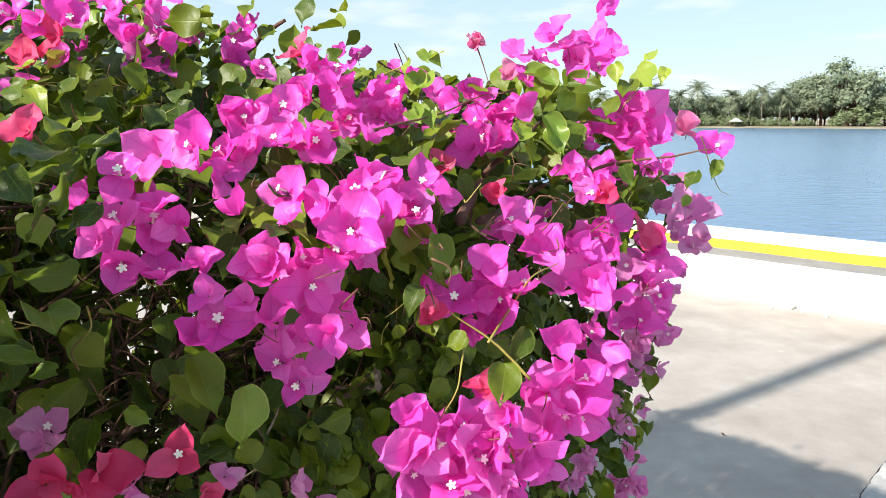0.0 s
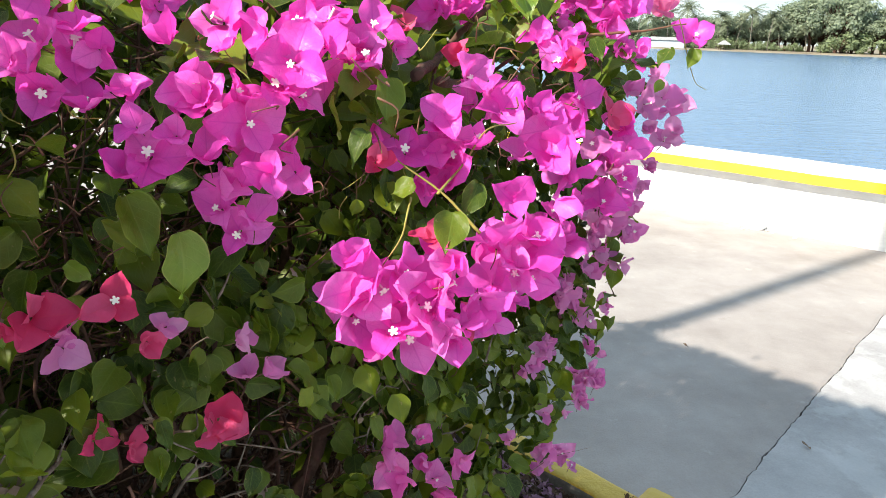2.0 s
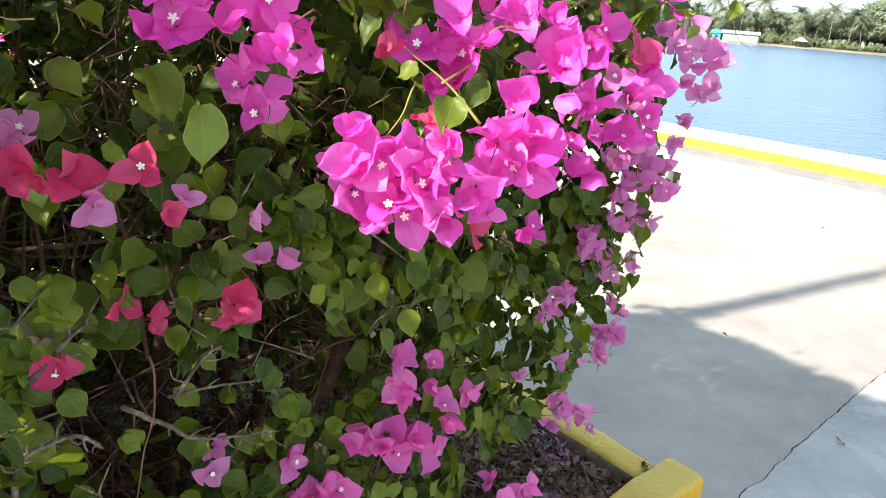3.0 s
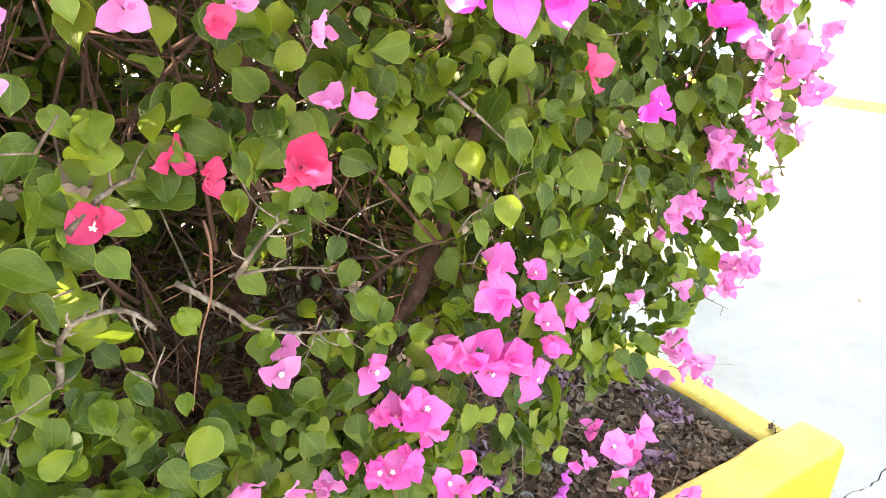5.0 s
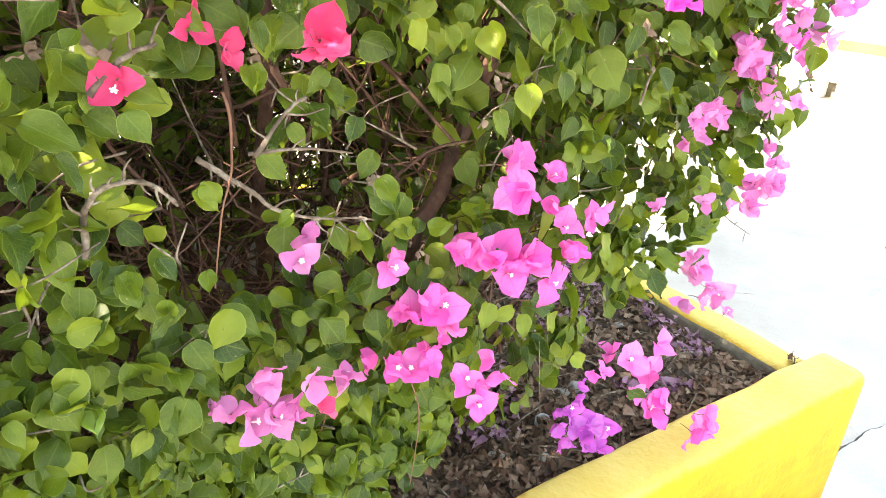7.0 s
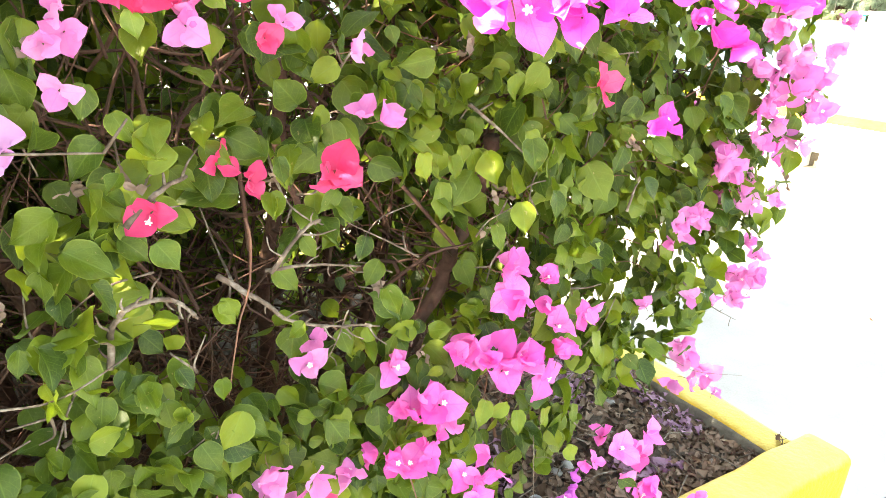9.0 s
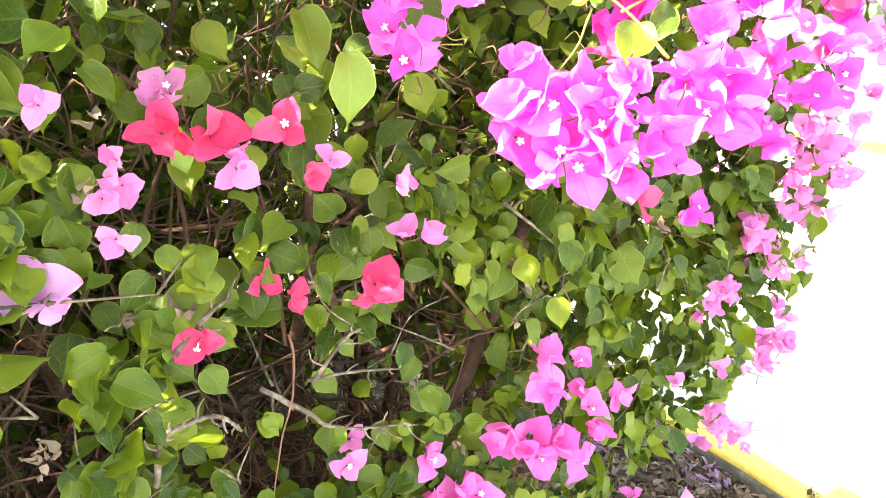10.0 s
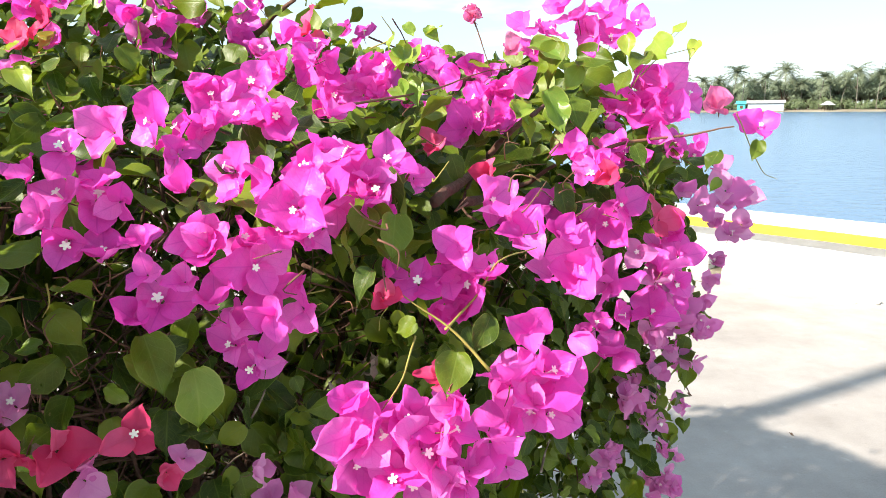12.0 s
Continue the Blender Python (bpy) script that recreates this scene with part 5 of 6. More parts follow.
clear_leaf(0.118, 0.788, 1.570, 0.046, "g")
clear_leaf(0.103, 0.771, 1.557, 0.032, "g")
clear_leaf(0.040, 0.792, 1.567, 0.029, "g")
clear_leaf(-0.030, 0.676, 1.572, 0.017, "y")
clear_leaf(-0.052, 0.671, 1.569, 0.017, "g")
clear_leaf(0.010, 0.652, 1.135, 0.039, "g")
clear_leaf(-0.029, 0.644, 1.119, 0.039, "g")
clear_leaf(-0.089, 0.592, 1.128, 0.034, "g")
clear_leaf(-0.065, 0.622, 1.122, 0.029, "g")
clear_leaf(0.099, 0.795, 1.108, 0.035, "g")
clear_leaf(0.037, 0.718, 1.069, 0.033, "g")
clear_leaf(0.002, 0.692, 1.056, 0.038, "g")
clear_leaf(-0.023, 0.686, 1.032, 0.033, "g")
clear_leaf(-0.245, 0.497, 0.999, 0.027, "g")
clear_leaf(-0.201, 0.522, 1.129, 0.028, "g")
clear_leaf(-0.209, 0.527, 1.091, 0.024, "g")
clear_leaf(-0.271, 0.436, 1.150, 0.033, "g")
clear_leaf(-0.287, 0.417, 1.134, 0.021, "g")
clear_leaf(-0.266, 0.442, 1.068, 0.032, "g")
clear_leaf(-0.119, 0.600, 0.978, 0.036, "g")
clear_leaf(-0.141, 0.569, 1.045, 0.029, "g")
clear_leaf(-0.195, 0.531, 0.965, 0.024, "g")
clear_leaf(-0.335, 0.411, 0.946, 0.034, "g")
clear_leaf(-0.303, 0.444, 0.921, 0.036, "g")
clear_leaf(-0.276, 0.462, 0.936, 0.027, "g")
clear_leaf(-0.281, 0.460, 0.893, 0.028, "g")
clear_leaf(-0.339, 0.441, 0.825, 0.034, "g")
clear_leaf(-0.250, 0.481, 0.918, 0.024, "g")
clear_leaf(-0.026, 0.681, 0.803, 0.037, "g")
clear_leaf(-0.006, 0.696, 0.800, 0.032, "g")
clear_leaf(0.049, 0.746, 0.769, 0.040, "g")
clear_leaf(0.016, 0.709, 0.780, 0.032, "g")
clear_leaf(0.089, 0.778, 0.696, 0.029, "g")
clear_leaf(0.183, 0.867, 0.595, 0.036, "g")
clear_leaf(0.186, 0.849, 1.096, 0.031, "g")
clear_leaf(0.256, 1.033, 0.750, 0.026, "g")
clear_leaf(0.102, 0.815, 0.849, 0.041, "g")
clear_leaf(-0.080, 0.664, 0.918, 0.032, "g")
clear_leaf(-0.298, 0.400, 1.042, 0.034, "g")
clear_leaf(-0.167, 0.560, 0.833, 0.049, "g")
clear_leaf(-0.294, 0.364, 1.397, 0.035, "g")
clear_leaf(-0.274, 0.387, 1.413, 0.032, "g")
clear_leaf(-0.283, 0.375, 1.380, 0.047, "g")
clear_leaf(-0.302, 0.358, 1.341, 0.036, "g")
clear_leaf(-0.322, 0.421, 1.311, 0.036, "g")
clear_leaf(-0.189, 0.469, 1.331, 0.043, "g")
clear_leaf(-0.362, 0.383, 1.217, 0.038, "g")
clear_leaf(-0.345, 0.398, 1.203, 0.043, "g")
clear_leaf(-0.316, 0.429, 1.192, 0.032, "g")
clear_leaf(-0.284, 0.462, 1.165, 0.040, "g")
clear_leaf(-0.298, 0.446, 1.171, 0.030, "g")
clear_leaf(-0.285, 0.459, 1.155, 0.051, "g")
clear_leaf(-0.320, 0.425, 1.149, 0.041, "g")
clear_leaf(-0.319, 0.424, 1.106, 0.041, "g")
clear_leaf(-0.349, 0.395, 1.097, 0.046, "g")
clear_leaf(-0.324, 0.419, 1.062, 0.047, "g")
clear_leaf(-0.349, 0.395, 1.047, 0.032, "g")
clear_leaf(-0.335, 0.410, 0.954, 0.047, "g")
clear_leaf(-0.302, 0.441, 0.921, 0.037, "g")
clear_leaf(-0.284, 0.458, 0.885, 0.041, "g")
clear_leaf(-0.293, 0.464, 0.764, 0.052, "g")
clear_leaf(-0.362, 0.383, 0.834, 0.037, "g")
clear_leaf(-0.101, 0.644, 1.120, 0.047, "g")
clear_leaf(0.001, 0.744, 1.121, 0.049, "g")
clear_leaf(0.099, 0.842, 1.104, 0.044, "g")
clear_leaf(-0.208, 0.535, 1.122, 0.032, "g")
clear_leaf(-0.214, 0.530, 1.092, 0.032, "g")
clear_leaf(-0.184, 0.591, 0.714, 0.050, "g")
clear_leaf(-0.125, 0.619, 0.966, 0.043, "g")
clear_leaf(-0.250, 0.493, 0.992, 0.030, "g")
clear_leaf(-0.172, 0.571, 0.817, 0.045, "g")
clear_leaf(-0.151, 0.594, 0.872, 0.038, "g")
# stems and twigs that stand clear
stem("b", 0.0066, 0.0036, (-0.311, 0.950, 1.547), (-0.292, 0.950, 1.601), (-0.259, 0.950, 1.631), (-0.219, 0.950, 1.661))
stem("b", 0.0054, 0.0030, (0.015, 0.579, 1.443), (0.045, 0.806, 1.458), (0.081, 0.793, 1.496), (0.118, 0.850, 1.521))
stem("b", 0.0048, 0.0030, (0.036, 0.630, 1.433), (0.082, 0.827, 1.424), (0.124, 0.825, 1.449))
stem("y", 0.0013, 0.0008, (0.066, 0.469, 1.340), (0.041, 0.476, 1.364), (0.007, 0.477, 1.388))
stem("y", 0.0011, 0.0007, (0.034, 0.474, 1.367), (0.055, 0.518, 1.381), (0.070, 0.511, 1.408), (0.097, 0.557, 1.408))
stem("r", 0.0024, 0.0012, (0.143, 0.782, 1.460), (0.206, 0.798, 1.479), (0.260, 0.799, 1.485), (0.313, 0.798, 1.495))
stem("y", 0.0009, 0.0006, (0.384, 1.003, 1.507), (0.468, 1.132, 1.419), (0.509, 1.178, 1.399))
stem("r", 0.0008, 0.0006, (0.037, 0.750, 1.607), (0.043, 0.750, 1.592), (0.048, 0.750, 1.577), (0.055, 0.750, 1.555))
stem("b", 0.0030, 0.0015, (0.014, 0.806, 1.538), (0.031, 0.813, 1.550), (0.059, 0.823, 1.558), (0.088, 0.853, 1.568))
stem("b", 0.0010, 0.0007, (-0.069, 0.728, 1.591), (-0.064, 0.825, 1.590), (-0.045, 0.847, 1.584), (-0.034, 0.845, 1.566))
stem("b", 0.0008, 0.0007, (-0.056, 0.795, 1.616), (-0.051, 0.833, 1.602), (-0.045, 0.847, 1.584))
stem("y", 0.0007, 0.0005, (0.205, 0.804, 1.532), (0.222, 0.799, 1.564), (0.298, 0.991, 1.616))
stem("y", 0.0007, 0.0005, (0.216, 0.797, 1.551), (0.242, 0.822, 1.572), (0.320, 0.985, 1.594))
stem("y", 0.0008, 0.0005, (0.098, 0.752, 1.532), (0.108, 0.782, 1.554), (0.118, 0.804, 1.571))
stem("y", 0.0007, 0.0006, (-0.058, 0.678, 1.575), (-0.036, 0.683, 1.586), (-0.043, 0.673, 1.602))
stem("r", 0.0012, 0.0007, (-0.067, 0.558, 1.520), (-0.002, 0.702, 1.537), (0.043, 0.788, 1.557), (0.069, 0.782, 1.560))
stem("y", 0.0008, 0.0006, (0.015, 0.457, 1.367), (0.010, 0.433, 1.347), (-0.002, 0.425, 1.329))
stem("g", 0.0035, 0.0025, (-0.335, 0.440, 0.949), (-0.333, 0.442, 0.978), (-0.321, 0.441, 1.004), (-0.303, 0.446, 1.016), (-0.291, 0.473, 1.011), (-0.279, 0.492, 0.987))
stem("g", 0.0030, 0.0013, (-0.263, 0.507, 1.025), (-0.235, 0.524, 0.999), (-0.207, 0.545, 0.967), (-0.179, 0.576, 0.951), (-0.137, 0.604, 0.943))
stem("g", 0.0020, 0.0015, (-0.227, 0.532, 1.025), (-0.188, 0.558, 1.026), (-0.156, 0.592, 1.015))
stem("r", 0.0015, 0.0010, (-0.232, 0.510, 1.084), (-0.228, 0.510, 1.059), (-0.232, 0.509, 1.016), (-0.240, 0.497, 0.974), (-0.246, 0.487, 0.915))
stem("b", 0.0123, 0.0171, (-0.153, 0.778, 0.820), (-0.119, 0.840, 0.900), (-0.100, 0.842, 0.963), (-0.056, 0.829, 1.094))
stem("g", 0.0011, 0.0008, (-0.162, 0.583, 0.968), (-0.176, 0.592, 0.932), (-0.192, 0.598, 0.896))
stem("g", 0.0025, 0.0015, (-0.222, 0.533, 1.023), (-0.194, 0.555, 1.064), (-0.181, 0.560, 1.073))
stem("g", 0.0030, 0.0030, (-0.299, 0.438, 1.090), (-0.284, 0.459, 1.114), (-0.280, 0.497, 1.122))
stem("g", 0.0025, 0.0015, (-0.388, 0.424, 0.863), (-0.372, 0.446, 0.873), (-0.339, 0.458, 0.894), (-0.318, 0.457, 0.915))
stem("b", 0.0047, 0.0038, (-0.259, 0.656, 1.081), (-0.255, 0.672, 1.031), (-0.278, 0.657, 0.972))
stem("r", 0.0007, 0.0004, (0.209, 0.937, 0.785), (0.334, 1.273, 0.582), (0.444, 1.394, 0.522))
stem("g", 0.0015, 0.0008, (0.227, 0.987, 0.886), (0.314, 1.174, 0.773), (0.391, 1.316, 0.691))
stem("r", 0.0010, 0.0007, (-0.098, 0.618, 0.743), (-0.084, 0.606, 0.700), (-0.091, 0.597, 0.612))
stem("g", 0.0006, 0.0005, (0.037, 0.738, 0.743), (0.047, 0.746, 0.632))


# flowers along the slope of the crown
rk = random.Random(19)
for _ in range(60):
    u, z = rk.uniform(0.48, 1.02), rk.uniform(1.45, 1.6)
    p = at(u, front_of(u, z) + rk.uniform(-0.015, 0.03), z)
    if noise.noise((u * 7, z * 9, 31)) > 0.02:
        bloom(p.x, p.y, p.z, rk.uniform(0.033, 0.044), rk.choice("mmmmmmmmmmmr"))

# flower clusters on the sides turned away from the quay's edge
rk = random.Random(55)
for _ in range(150):
    u, v = rk.uniform(-1.4, 0.9), rk.uniform(0.75, 2.0)
    p = at(u, v, top_of(u, v) + 0.03) if rk.random() < 0.6 else at(end_of(v, 1.2) + 0.02, v, rk.uniform(0.8, 1.4)) if rk.random() < 0.4 else at(u, 2.1, rk.uniform(0.6, 1.4))
    if u > -0.1 and v < 1.0:
        continue
    tint = rk.choice("mmmmmdr")
    for k in range(rk.randrange(2, 5)):
        fill_bloom(p.x + rk.gauss(0, 0.03), p.y + rk.gauss(0, 0.03), p.z + rk.gauss(0, 0.025), 0.05, tint)

for tint, put in SPARE.items():
    if put:
        scatter("bract_mass", CROWDED, put, TINTS[tint], bush)

dead = hang("dead_leaf", mesh_of("dead_leaf", *CURLED[1][:2], DRY, CURLED[1][2]), bush, facing(Vector((0.40, 1.235, 1.02)) - HOME, OUT + U * 0.3, (0.1, 0.1, -1), 0.034), "withered grey-brown leaf")

# trunks and inner branches
rt = random.Random(8)
tips = []
for k, (u, v) in enumerate(((0.35, 1.0), (0.62, 0.95), (-0.1, 1.05), (0.85, 1.15), (-0.6, 1.1), (0.4, 1.6), (-0.2, 1.7), (0.8, 1.75), (-1.2, 1.3))):
    pieces = []
    for s in range(3):
        foot = at(u + rt.uniform(-0.07, 0.07), v + rt.uniform(-0.07, 0.07), 0.25)
        mid = foot + Vector((rt.uniform(-0.12, 0.12), rt.uniform(-0.12, 0.12), rt.uniform(0.3, 0.45)))
        head = mid + U * rt.uniform(-0.25, 0.25) + V * rt.uniform(-0.3, 0.2) + Vector((0, 0, rt.uniform(0.35, 0.6)))
        line = curve_points([foot, mid, head], 6)
        pieces.append(tube([p - HOME + noise.noise_vector(p * 9) * 0.012 for p in line], rt.uniform(0.014, 0.024), 0.008, 8, 0.1, rt))
        tips += [(line[j], 0.7) for j in range(4, len(line))]
    joined("trunk", pieces, BARK, bush)
for name, count, r0, mat in (("branchwork", 420, 0.005, BARK), ("twig_mass", 1300, 0.0022, BARK), ("shoot_mass", 700, 0.0014, RED_STEM)):
    pieces = []
    for _ in range(count):
        p, w = rt.choice(tips)
        d = (OUT * rt.uniform(-0.6, 1.0) + U * rt.gauss(0, 0.7) + Vector((0, 0, rt.uniform(-0.7, 0.6)))).normalized()
        n = rt.uniform(0.12, 0.42) * (1 if name == "branchwork" else 0.65)
        q = p + d * n
        uq, vq = q.dot(U), q.dot(V)
        if q.z < 0.34 or q.z > 1.5 or vq < front_of(uq, q.z) + 0.01 or uq > end_of(vq, q.z) - 0.02:
            continue
        mid = p.lerp(q, 0.5) + Vector((rt.gauss(0, 0.03), rt.gauss(0, 0.03), rt.gauss(0, 0.04)))
        line = curve_points([p, mid, q], 4)
        pieces.append(tube([x - HOME for x in line], r0, r0 * 0.45, 5))
        tips += [(line[-1], 1), (line[len(line) // 2], 1)]
    joined(name, pieces, mat, bush, kind="stuff")

# the bare, brown inside between the leafy front and the heart
pieces = []
for _ in range(1700):
    u, z = rt.uniform(-0.7, 0.75), rt.uniform(0.5, 1.5)
    p = at(u, rt.uniform(front_of(u, z) + 0.12, 1.25), z)
    way = (U * rt.gauss(0, 0.7) + V * rt.gauss(-0.2, 0.6) + Vector((0, 0, rt.gauss(0.35, 0.8)))).normalized()
    n = rt.uniform(0.06, 0.24)
    bend = Vector((rt.gauss(0, 0.018), rt.gauss(0, 0.018), rt.gauss(0, 0.018)))
    line = curve_points([p, p + way * n * 0.5 + bend, p + way * n], 2)
    if line[-1].dot(V) > front_of(line[-1].dot(U), line[-1].z) + 0.04:
        r0 = rt.choice((0.0010, 0.0014, 0.0020, 0.0030))
        pieces.append(tube([x - HOME for x in line], r0, r0 * 0.5, 5))
joined("inner_twig_mass", pieces, BARK, bush, kind="stuff")

# thin flower stalks and shoots in the crown
for name, mat, count in (("stalk_mass", GREEN_STEM, 60), ("shoot_mass", RED_STEM, 240)):
    pieces = []
    for _ in range(count):
        u, z = rt.uniform(0.1, 0.95), rt.uniform(1.28, 1.58)
        p = at(u, front_of(u, z) + rt.uniform(0.0, 0.07), z)
        way = (U * rt.gauss(0, 0.8) + Vector((0, 0, rt.gauss(0.2, 0.7))) + OUT * rt.uniform(0, 0.7)).normalized()
        n, bend = rt.uniform(0.012, 0.036), Vector((rt.gauss(0, 0.005), rt.gauss(0, 0.005), rt.gauss(0, 0.005)))
        line = curve_points([p, p + way * n * 0.5 + bend, p + way * n], 3)
        pieces.append(tube([x - HOME for x in line], rt.uniform(0.0006, 0.001), 0.0004, 5))
    joined(name, pieces, mat, bush, kind="stuff")

# bare grey twigs that lie just under the front
pieces = []
for _ in range(80):
    u, z = rt.uniform(-0.15, 0.75), rt.uniform(0.5, 1.3)
    p = at(u, front_of(u, z) + rt.uniform(0.0, 0.06), z)
    way = (U * rt.gauss(0, 1) + Vector((0, 0, rt.gauss(0.1, 0.8))) + OUT * rt.gauss(0, 0.3)).normalized()
    n = rt.uniform(0.03, 0.13)
    bend = Vector((rt.gauss(0, 0.012), rt.gauss(0, 0.012), rt.gauss(0, 0.012)))
    line = curve_points([p, p + way * n * 0.5 + bend, p + way * n + bend * 0.5], 4)
    pieces.append(tube([x - HOME for x in line], rt.uniform(0.0010, 0.0022), 0.0007, 6, 0.2, rt))
    for k in range(rt.randrange(3)):
        q = rt.choice(line)
        side = (way.cross(OUT) * rt.choice((-1, 1)) + way * 0.6 + OUT * rt.gauss(0, 0.4)).normalized()
        pieces.append(tube([q - HOME, q + side * rt.uniform(0.01, 0.035) - HOME], 0.0014, 0.0009, 5))
joined("bare_twig_mass", pieces, GREY_BARK, bush, kind="stuff")

# withered flowers that cling to the bare twigs
put = []
for _ in range(60):
    u, z = rt.uniform(-0.1, 0.75), rt.uniform(0.5, 1.3)
    if noise.noise((u * 8, z * 8, 11)) > 0.05:
        continue
    p = at(u, front_of(u, z) + rt.uniform(0.0, 0.05), z) - HOME
    for k in range(rt.randrange(3, 7)):
        n = Vector((rt.gauss(0, 1), rt.gauss(0, 1), rt.gauss(0, 1)))
        put.append((rt.randrange(len(CURLED)), facing(p + n * 0.004, n, (rt.gauss(0, 1), rt.gauss(0, 1), rt.gauss(0, 1)), rt.uniform(0.008, 0.018))))
scatter("withered_bract_mass", CURLED, put, HUSK, bush)

# thin dark twigs behind the thinner end of the hedge
pieces = []
for _ in range(750):
    p = at(rt.uniform(0.5, 1.05), rt.uniform(0.62, 1.25), rt.uniform(0.62, 1.25))
    way = (U * rt.gauss(0, 0.8) + V * rt.gauss(0, 0.4) + Vector((0, 0, rt.gauss(0, 0.8)))).normalized()
    n, bend = rt.uniform(0.05, 0.16), Vector((rt.gauss(0, 0.014), rt.gauss(0, 0.014), rt.gauss(0, 0.014)))
    line = curve_points([p, p + way * n * 0.5 + bend, p + way * n], 3)
    if all(q.dot(U) < end_of(q.dot(V), q.z) and q.dot(V) > front_of(q.dot(U), q.z) for q in line):
        pieces.append(tube([x - HOME for x in line], rt.uniform(0.0009, 0.0018), 0.0006, 5))
joined("twig_mass", pieces, RED_STEM, bush, kind="stuff")

# foliage: the outer shell of the hedge, thin inside
rest = []
rf = random.Random(21)


def leaf_size(r):
    return max(0.022, min(0.066, r.gauss(0.0365, 0.0095)))


def grow(count, where, up, loose):
    for _ in range(count):
        got = where()
        if got:
            rest.append((got, leaf_pose(got, leaf_size(rf), rf, up, loose)))


# openings in the front, through which the dark inside shows
HOLLOWS = ((0.335, 1.06, 0.06), (0.41, 1.03, 0.065), (0.49, 1.03, 0.055), (0.152, 1.06, 0.04), (0.12, 1.2, 0.04), (0.27, 1.01, 0.05), (0.61, 0.93, 0.055), (0.12, 1.39, 0.06), (0.29, 1.35, 0.075), (0.2, 1.37, 0.06), (0.37, 1.36, 0.05), (0.46, 1.33, 0.05), (0.10, 0.86, 0.05), (0.22, 0.94, 0.05))


def hollow(p):
    k = 0.5 / max(0.3, p.dot(V))
    u, z = p.dot(U) * k, 1.3 + (p.z - 1.3) * k
    return any((u - a) ** 2 + (z - b) ** 2 < c * c for a, b, c in HOLLOWS)


SPRAYS = [(rf.uniform(-1.1, 1.2), rf.uniform(0.36, 1.64)) for _ in range(540)]


def on_front():
    u, z = rf.uniform(-1.1, 1.2), rf.uniform(0.36, 1.64)
    if z < low_of(u) - rf.uniform(0, 0.1):
        return None
    if rf.random() < 0.62:
        # most leaves sit in sprays round the ends of shoots
        cu, cz = rf.choice(SPRAYS)
        u, z = cu + rf.gauss(0, 0.026), cz + rf.gauss(0, 0.026)
    elif z > 0.6 and rf.random() < 0.45:
        return None
    if noise.noise((u * 8, z * 8, 11)) < -0.14 and 0.6 < z < 1.3 or z < low_of(u) - 0.1:
        return None
    heavy = smooth(1.22, 1.32, z) * smooth(0.0, 0.2, u) * (1 - smooth(0.9, 1.1, u))
    back = 0.05 * heavy + rf.expovariate(1 / 0.04)
    if rf.random() < 0.7 * heavy or back > 0.2:
        return None
    v = front_of(u, z) + back
    if hollow(at(u, v, z)) and rf.random() < 0.9:
        return None
    return at(u, v, z) if u < end_of(v, z) else None


def on_low():
    u, z = rf.uniform(-0.5, 0.5), rf.uniform(0.36, 0.85)
    v = front_of(u, z) + rf.expovariate(1 / 0.04)
    return at(u, v, z) if z > low_of(u) - 0.08 else None


def on_top():
    u, v = rf.uniform(-1.6, 1.1), rf.uniform(0.42, 2.15)
    z = top_of(u, v) - abs(rf.gauss(0, 0.09)) + 0.03
    return at(u, v, z) if v > front_of(u, min(z, 1.6)) - 0.02 and u < end_of(v, z) else None


def on_end():
    v, z = rf.uniform(0.55, 2.15), rf.uniform(0.7, 1.6)
    return at(end_of(v, z) - rf.expovariate(1 / 0.05), v, z)


def on_back():
    u, z = rf.uniform(-1.6, 1.1), rf.uniform(0.32, 1.65)
    return at(u, 2.1 - 0.2 * smooth(1.2, 1.65, z) + 0.08 * noise.noise((u * 3, z * 3, 8)) - rf.expovariate(1 / 0.06), z)


def on_start():
    v, z = rf.uniform(0.45, 2.1), rf.uniform(0.4, 1.75)
    return at(-1.5 + 0.3 * smooth(1.2, 1.75, z) + 0.12 * noise.noise((v * 3, z * 3, 4)) + rf.expovariate(1 / 0.08), v, z)


def deep():
    """The middle of the hedge: open towards its end, close further in."""
    u, z = rf.uniform(-1.5, 0.95), rf.uniform(0.45, 1.6)
    v = rf.uniform(1.1 if z > 1.1 else 1.2, 2.0)
    return at(u, v, z)


def core():
    """The close heart of the hedge, away from its thinner end."""
    return at(rf.uniform(-1.5, 0.45), rf.uniform(1.2, 1.75), rf.uniform(0.6, 1.5))


def deep_left():
    return at(rf.uniform(-1.5, 0.2), rf.uniform(1.1, 1.9), rf.uniform(0.95, 1.52))


def by_end():
    z = rf.uniform(0.78, 1.5)
    p = at(rf.uniform(0.5, 1.08), rf.uniform(0.6, 1.2), z)
    return p if p.dot(U) < end_of(p.dot(V), z) and p.dot(V) > front_of(p.dot(U), z) else None


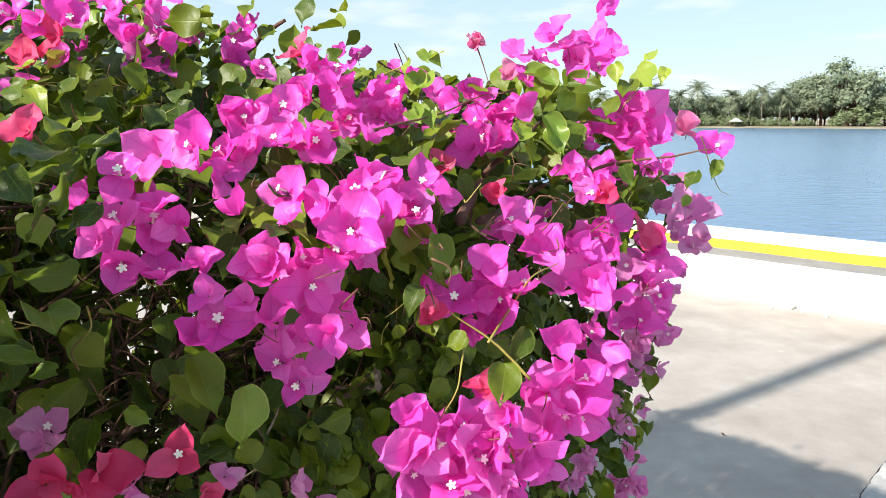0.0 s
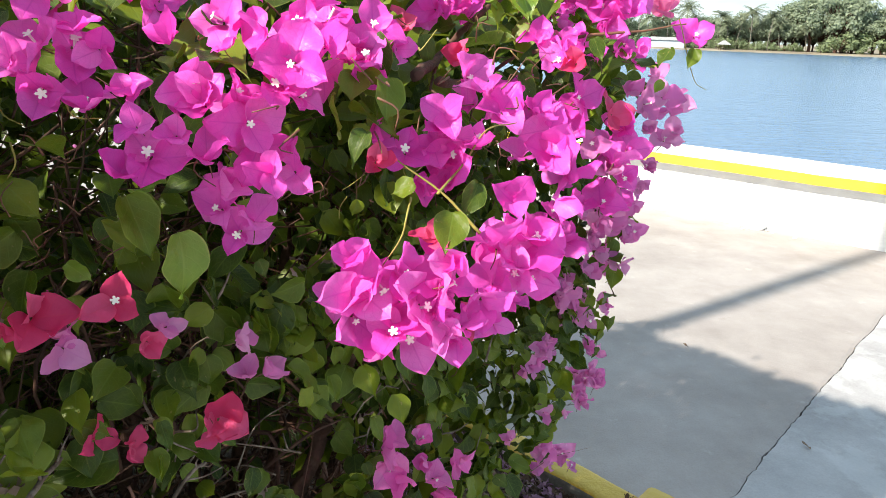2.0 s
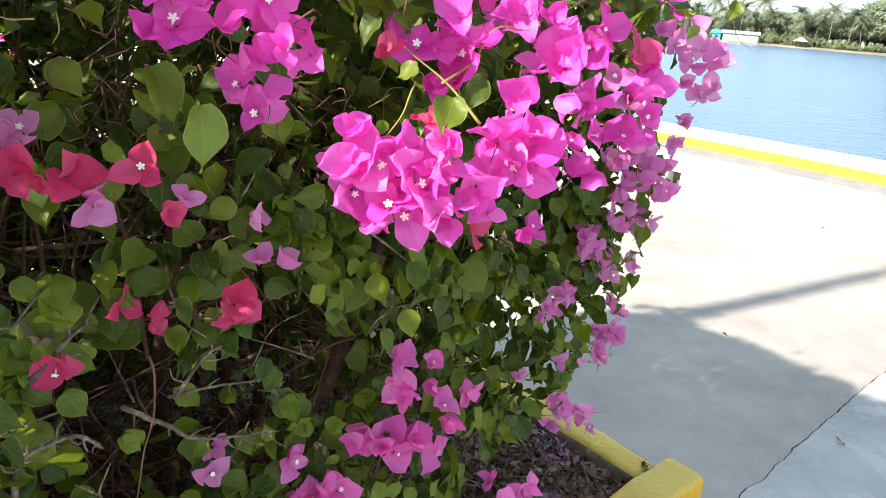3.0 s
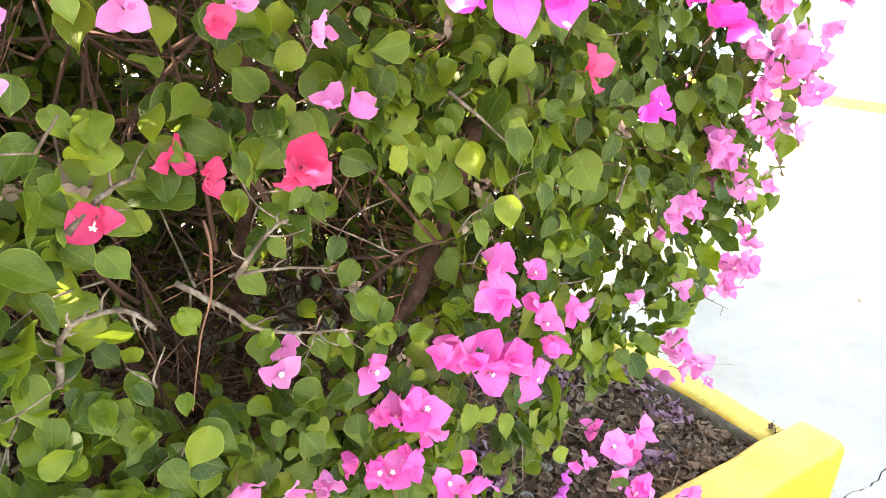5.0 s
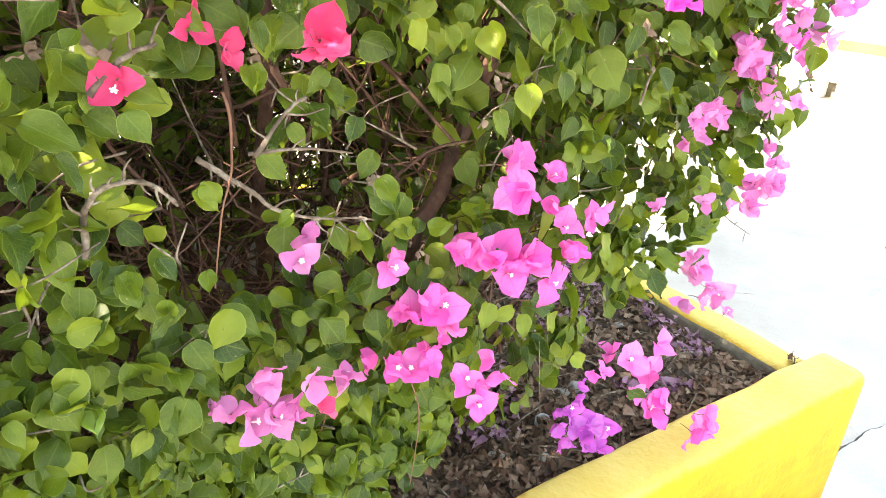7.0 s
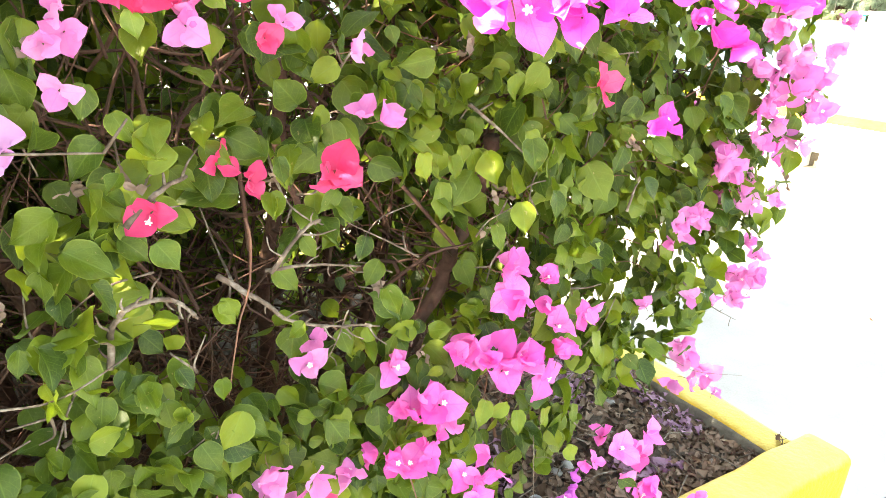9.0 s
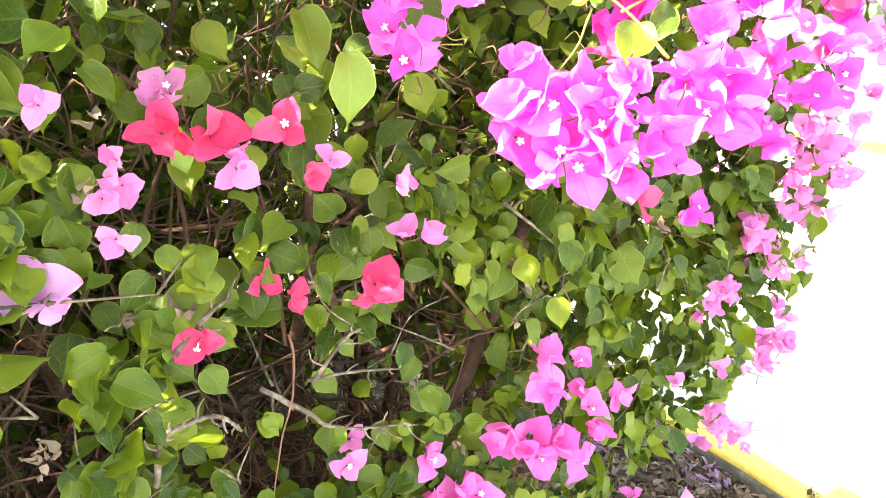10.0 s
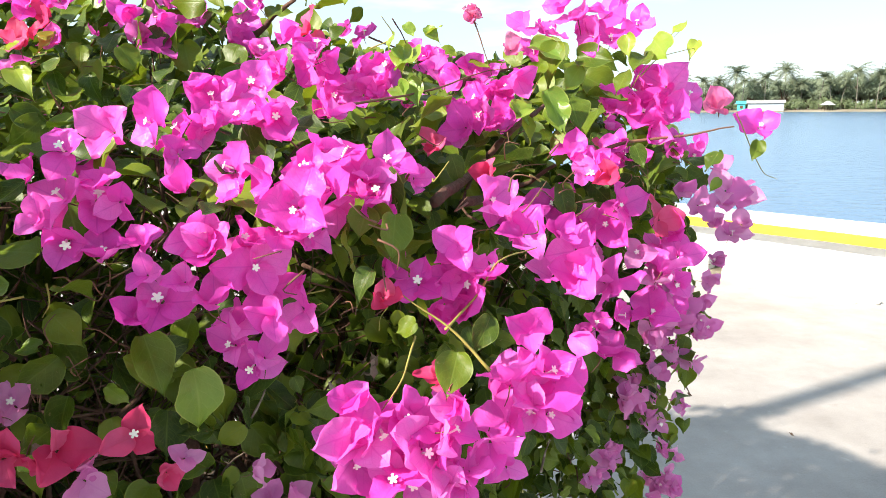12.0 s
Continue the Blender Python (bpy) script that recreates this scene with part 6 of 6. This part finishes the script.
def inside():
    p, w = rf.choice(tips)
    p = p + Vector((rf.gauss(0, 0.03), rf.gauss(0, 0.03), rf.gauss(0, 0.03)))
    return p if p.dot(V) > front_of(p.dot(U), p.z) and p.z > 0.5 and not (hollow(p) and p.dot(V) < 1.2) else None


def cleared(p):
    """The branches that stand clear in the crown have few leaves before them."""
    for q in CLEAR_STEMS:
        d = p - q
        k = d.dot(OPEN_WAY)
        if -0.02 < k < 0.25 and (d - OPEN_WAY * k).length < 0.03:
            return True
    return False


grow(11800, on_front, 0.5, 0.66)
grow(2000, on_low, 0.5, 0.5)
grow(15000, on_top, 1.4, 0.8)
grow(4600, on_end, 0.7, 0.8)
shell = len(rest)
grow(6500, on_back, 0.5, 0.9)
grow(2600, on_start, 0.7, 0.9)
grow(10500, deep, 0.8, 0.9)
grow(9500, deep_left, 0.8, 0.9)
grow(11000, core, 0.8, 0.9)
grow(350, inside, 0.8, 0.9)
grow(4200, by_end, 0.6, 0.8)
fine, medium, rough = [], [], []
close = []
for i, (p, m) in enumerate(rest):
    u, v = p.dot(U), p.dot(V)
    if cleared(p) and rf.random() < 0.85:
        continue
    if i >= shell:
        rough.append((rf.randrange(4), m))
    elif -0.5 < u < 1.15 and v < front_of(u, p.z) + 0.09:
        fine.append((rf.randrange(9), m))
        if u < 0.85 and 0.45 < p.z < 1.5 and v < front_of(u, p.z) + 0.025:
            close.append(len(fine) - 1)
    elif v < 1.1:
        medium.append((rf.randrange(5), m))
    else:
        rough.append((rf.randrange(4), m))
rf.shuffle(close)
close = set(close[:225])
scatter("foliage", MIDDLING, [q for i, q in enumerate(fine) if i not in close], LEAF, bush)
scatter("foliage", SMALL, medium, LEAF, bush)
scatter("foliage", COARSE, rough, LEAF, bush)
young = []
for _ in range(520):
    got = on_top() if rf.random() < 0.45 else on_front()
    if got and (got.z > 1.15 or rf.random() < 0.35):
        young.append((rf.randrange(6), leaf_pose(got + OUT * 0.01, rf.uniform(0.02, 0.042), rf, 0.7, 0.7)))
scatter("young_foliage", LEAVES, young, YOUNG, bush)
for i in sorted(close):
    hang("leaf", LEAF_MESH[i % 6], bush, fine[i][1])
